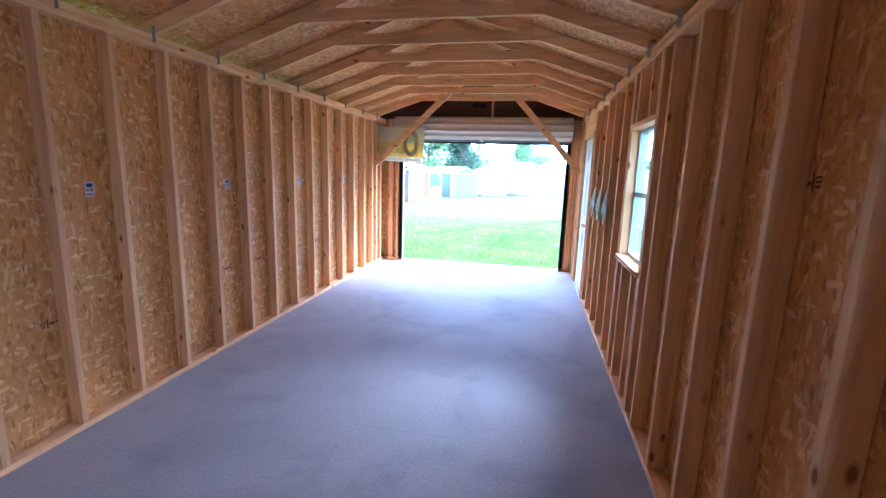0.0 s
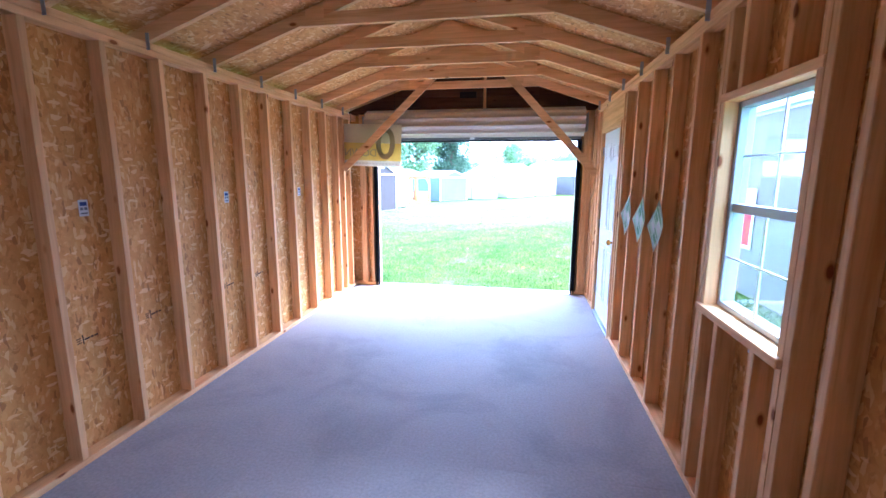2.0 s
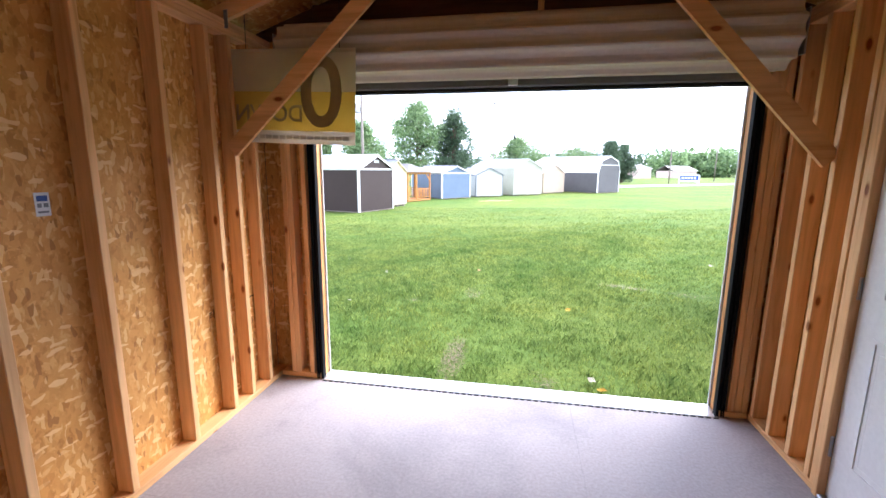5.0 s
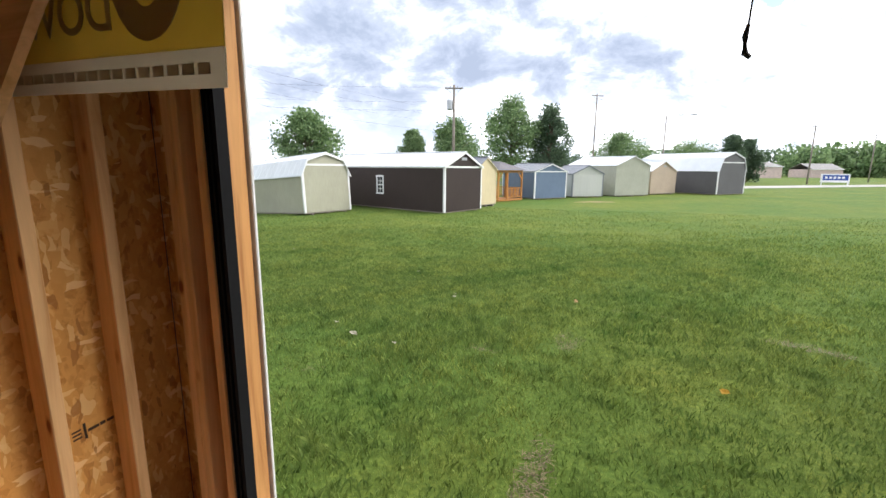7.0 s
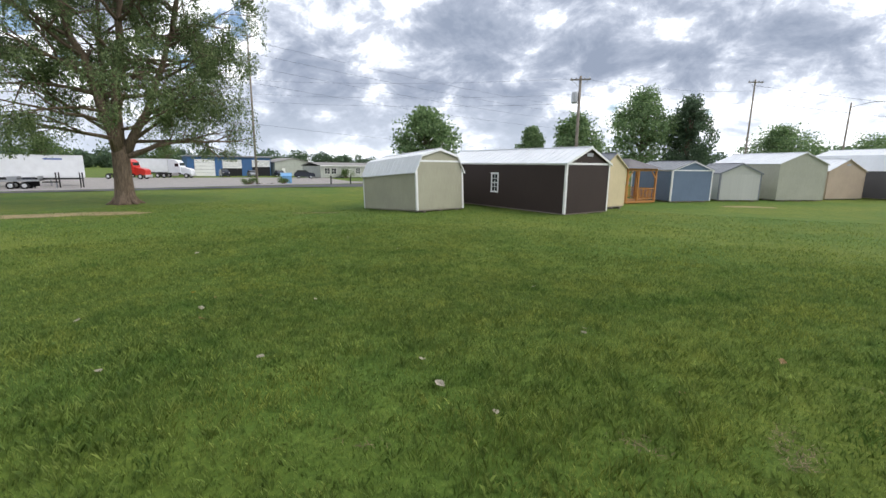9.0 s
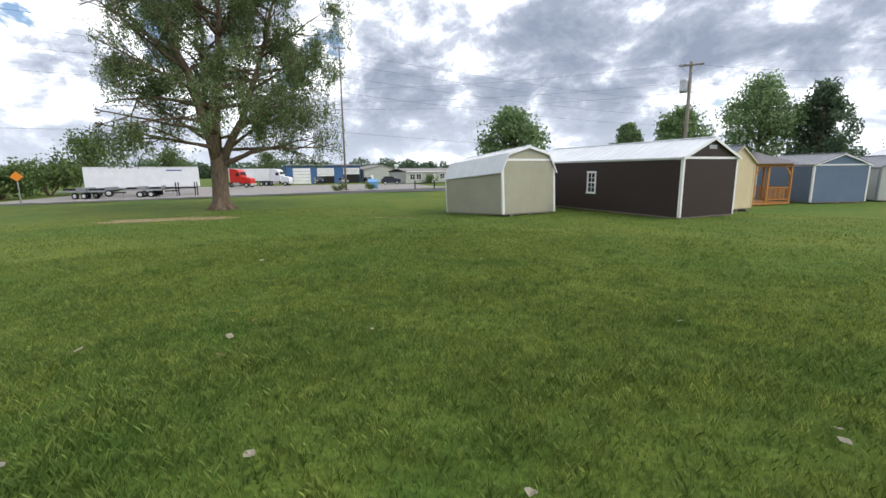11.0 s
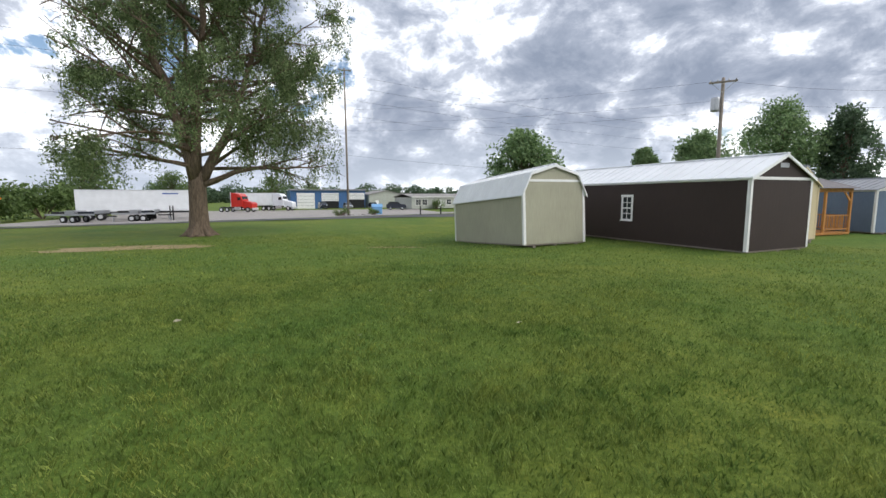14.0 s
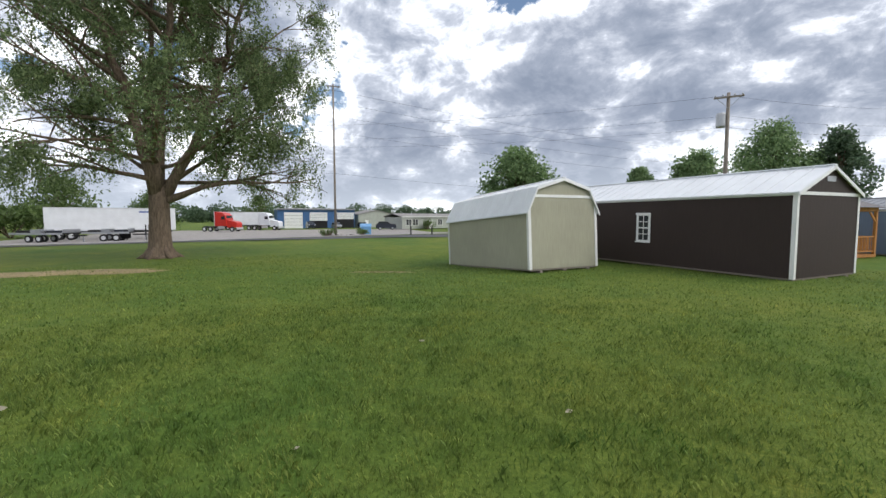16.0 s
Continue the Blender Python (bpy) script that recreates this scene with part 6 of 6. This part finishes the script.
for text, size, px, pz in (("0", 0.56, -0.075, 0.11), ("DOWN", 0.135, -0.33, 0.13)):
    me = letters(text, size)
    me.materials.clear(); me.materials.append(SIGN_G)
    o = part("letters", me, None, t)
    o.matrix_local = pose(px, -0.0032, pz, 90, 0, 0) @ Matrix.Diagonal((-1, 1, 1, 1))
for k in range(16):
    part("faint_mark", bevelled(-0.765 + k * 0.046, -0.730 + k * 0.046, -0.004, -0.0027, 0.026, 0.048, 0.0003), SIGN_FAINT, t)
for x in (-0.7, -0.1):
    bm = bmesh.new()
    tube(bm, [(x, 0, 0.535), (x, -0.005, 0.75 if x < -0.5 else 0.97)], [0.002, 0.002], 5)
    part("string", bm, BLACK, t)
t.matrix_world = pose(-1.735, 6.915, 1.69, 0, 2.0, -2)

# ---- lawn: worn patches, leaves, clover, grass ----
for k, (x, y, a, b, r) in enumerate(((-27.4, 13.2, 3.3, 1.0, 1.15), (-20.9, 21.9, 1.3, 0.5, 0.9), (-3.0, 45.6, 2.2, 0.7, 0.6))):
    patch(x, y, a, b, r, 30 + k)

DRY_LEAF, YELLOW_LEAF = painted("dry_leaf", (0.42, 0.27, 0.13), 0.7), painted("yellow_leaf", (0.62, 0.36, 0.03), 0.6)
PALE_LEAF = painted("pale_leaf", (0.55, 0.50, 0.40), 0.7)


def fallen_leaf(x, y, size, mat, seed, label):
    rnd = random.Random(seed)
    bm = bmesh.new()
    outline = [(0, -0.5), (0.22, -0.3), (0.42, 0.0), (0.3, 0.25), (0.12, 0.42), (0, 0.55), (-0.14, 0.4), (-0.3, 0.22), (-0.4, -0.02), (-0.2, -0.32)]
    c = bm.verts.new((0, 0, 0.0))
    ring = [bm.verts.new((u * size, v * size, size * (0.12 + 0.16 * abs(u)) * rnd.uniform(0.5, 1.6))) for u, v in outline]
    for k in range(len(ring)):
        bm.faces.new((c, ring[k], ring[(k + 1) % len(ring)]))
    bmesh.ops.solidify(bm, geom=bm.faces[:], thickness=0.0015)
    ob = tagged(part("fallen_leaf", bm, mat), label, "leaf", "fallen leaves")
    ob.matrix_world = pose(x, y, gz(x, y) + 0.035, rnd.uniform(-20, 20), rnd.uniform(-20, 20), rnd.uniform(0, 360))


for k, (x, y, s, m) in enumerate(((-9.25, 10.66, 0.12, 1), (-8.59, 10.71, 0.10, 0), (-8.2, 11.25, 0.10, 0), (-7.15, 11.54, 0.08, 2), (-7.48, 10.02, 0.11, 0), (-13.0, 12.36, 0.14, 2), (-4.85, 14.32, 0.10, 2),
                                 (-3.70, 10.18, 0.12, 2), (-4.16, 10.51, 0.10, 2), (-3.26, 12.28, 0.09, 2), (-8.1, 10.28, 0.13, 2), (-8.66, 9.01, 0.13, 2), (-5.39, 9.63, 0.11, 2), (-3.12, 10.07, 0.08, 2), (-2.13, 11.24, 0.08, 0), (-1.5, 12.49, 0.11, 0),
                                 (-0.08, 10.29, 0.11, 1), (-0.08, 8.25, 0.12, 2), (-0.01, 8.08, 0.11, 1), (3.0, 13.7, 0.16, 2), (-3.22, 12.13, 0.10, 2), (-6.2, 8.6, 0.10, 2), (-10.6, 14.0, 0.10, 2), (-12.2, 16.5, 0.12, 2), (-9.6, 16.0, 0.10, 2))):
    fallen_leaf(x, y, 0.82 * s, (DRY_LEAF, YELLOW_LEAF, PALE_LEAF)[m], 300 + k, ("curled brown fallen leaf on the grass", "bright yellow fallen leaf on the grass", "pale dry fallen leaf on the grass")[m])


def bare(x, y):
    """Where the turf is thin: tracks and scuffed spots in front of the shed."""
    s = np.zeros_like(x)
    for cx, cy, a, b, r, much in ((-1.38, 8.55, 0.55, 0.13, 1.6, 0.9), (-1.5, 11.0, 0.45, 0.14, 1.5, 0.45), (-0.7, 12.26, 1.2, 0.07, -0.1, 0.34), (0.95, 11.75, 0.45, 0.13, -0.25, 0.8), (-0.45, 8.1, 0.5, 0.14, 1.9, 0.5), (-3.65, 9.3, 0.35, 0.15, 0.4, 0.35), (-2.25, 10.35, 0.3, 0.15, 0.2, 0.45), (-1.4, 10.85, 0.3, 0.12, 1.2, 0.6), (1.8, 11.5, 0.5, 0.12, -0.2, 0.5)):
        u = (x - cx) * math.cos(r) + (y - cy) * math.sin(r)
        v = -(x - cx) * math.sin(r) + (y - cy) * math.cos(r)
        s = np.maximum(s, much * np.exp(-((u / a) ** 2 + (v / b) ** 2)))
    return s


def grass(name, n, x0, x1, y0, y1, hmin, hmax, width, seed, thin, label):
    nr = np.random.RandomState(seed)
    x, y = nr.uniform(x0, x1, n), nr.uniform(y0, y1, n)
    keep = nr.rand(n) < thin(x, y)
    # nothing grows under the building
    keep &= ~((x > LX - 0.1) & (x < RX + 0.1) & (y < YF + 0.16))
    keep &= nr.rand(n) > 0.62 * bare(x, y)
    x, y = x[keep], y[keep]
    n = len(x)
    z = ground_z(x, y)
    lush = 0.75 + 0.5 * (np.sin(x * 1.3 + 2 * np.sin(y * 0.7)) * np.sin(y * 1.1 + 1.5 * np.sin(x * 0.9)) * 0.5 + 0.5)
    tuft = np.sin(7.3 * x + 3 * np.sin(5.1 * y)) * np.sin(6.1 * y + 2.2 * np.sin(4.3 * x)) * 0.5 + 0.5
    h = nr.uniform(hmin, hmax, n) * lush * (0.6 + 0.95 * tuft * nr.uniform(0.5, 1.2, n)) * (1 - 0.6 * bare(x, y))
    a = nr.uniform(0, 2 * np.pi, n)
    w = width * nr.uniform(0.6, 1.3, n)
    lean = h * nr.uniform(0.1, 0.9, n)
    b = a + nr.uniform(-1.2, 1.2, n)
    dx, dy = np.cos(a + np.pi / 2) * w, np.sin(a + np.pi / 2) * w
    lx, ly = np.cos(b) * lean, np.sin(b) * lean
    p = np.zeros((n, 4, 3))
    p[:, 0] = np.stack([x - dx, y - dy, z - 0.01], -1)
    p[:, 1] = np.stack([x + dx, y + dy, z - 0.01], -1)
    p[:, 2] = np.stack([x + lx + dx * 0.15, y + ly + dy * 0.15, z + h], -1)
    p[:, 3] = np.stack([x + lx * 0.4 - dx * 0.75, y + ly * 0.4 - dy * 0.75, z + h * 0.62], -1)
    tagged(part(name, quads_mesh(name, p, BLADE), None), label, "grass", kind="stuff")


def near_walk(x, y):
    """Densest along the way out of the shed, thinning out softly."""
    d = np.hypot((x + 4.5) / 1.35, y - 11.5)
    return np.clip(1.25 - d / 11.0, 0, 1) ** 1.5


def further(x, y):
    d = np.hypot((x + 6.0) / 1.3, y - 14.0)
    return np.clip(1.2 - d / 20.0, 0, 1) * (1 - 0.75 * near_walk(x, y))


def thatch(n, seed):
    """Dead straw and crumbs of soil lying where the turf is worn through."""
    nr = np.random.RandomState(seed)
    x, y = nr.uniform(-6, 5, n), nr.uniform(7.5, 14, n)
    keep = (nr.rand(n) < 1.1 * np.clip(bare(x, y) - 0.25, 0, 1)) & ~((x > LX - 0.1) & (x < RX + 0.1) & (y < YF + 0.2))
    x, y = x[keep], y[keep]
    a, ln, w = nr.uniform(0, 2 * np.pi, len(x)), nr.uniform(0.015, 0.06, len(x)), nr.uniform(0.002, 0.006, len(x))
    u, v = np.stack([np.cos(a), np.sin(a)], -1) * ln[:, None] * 0.5, np.stack([-np.sin(a), np.cos(a)], -1) * w[:, None] * 0.5
    c, z = np.stack([x, y], -1), ground_z(x, y) + nr.uniform(0.006, 0.03, len(x))
    p = np.zeros((len(x), 4, 3))
    for k, q in enumerate((c - u - v, c + u - v, c + u + v, c - u + v)):
        p[:, k, :2], p[:, k, 2] = q, z + (0.008 if k in (1, 2) else 0.0)
    tagged(part("thatch", quads_mesh("thatch", p, STRAW), None), "dead straw and soil crumbs on worn turf", "thatch", kind="stuff")


STRAW = leafy("dead_straw", (0.075, 0.05, 0.025), (0.27, 0.205, 0.11), 0.1)
thatch(420000, 9)
grass("grass", 850000, -17, 7, 7.3, 23, 0.022, 0.065, 0.0032, 1, near_walk, "short mown lawn grass before the shed")
grass("grass", 420000, -30, 16, 7.3, 36, 0.022, 0.055, 0.008, 2, further, "short mown lawn grass further out")
grass("clover", 9000, -13, 3.5, 7.5, 17, 0.015, 0.04, 0.014, 3, lambda x, y: (np.sin(x * 2.1) * np.sin(y * 1.7) > 0.3) * 1.0, "broad clover leaves among the grass")
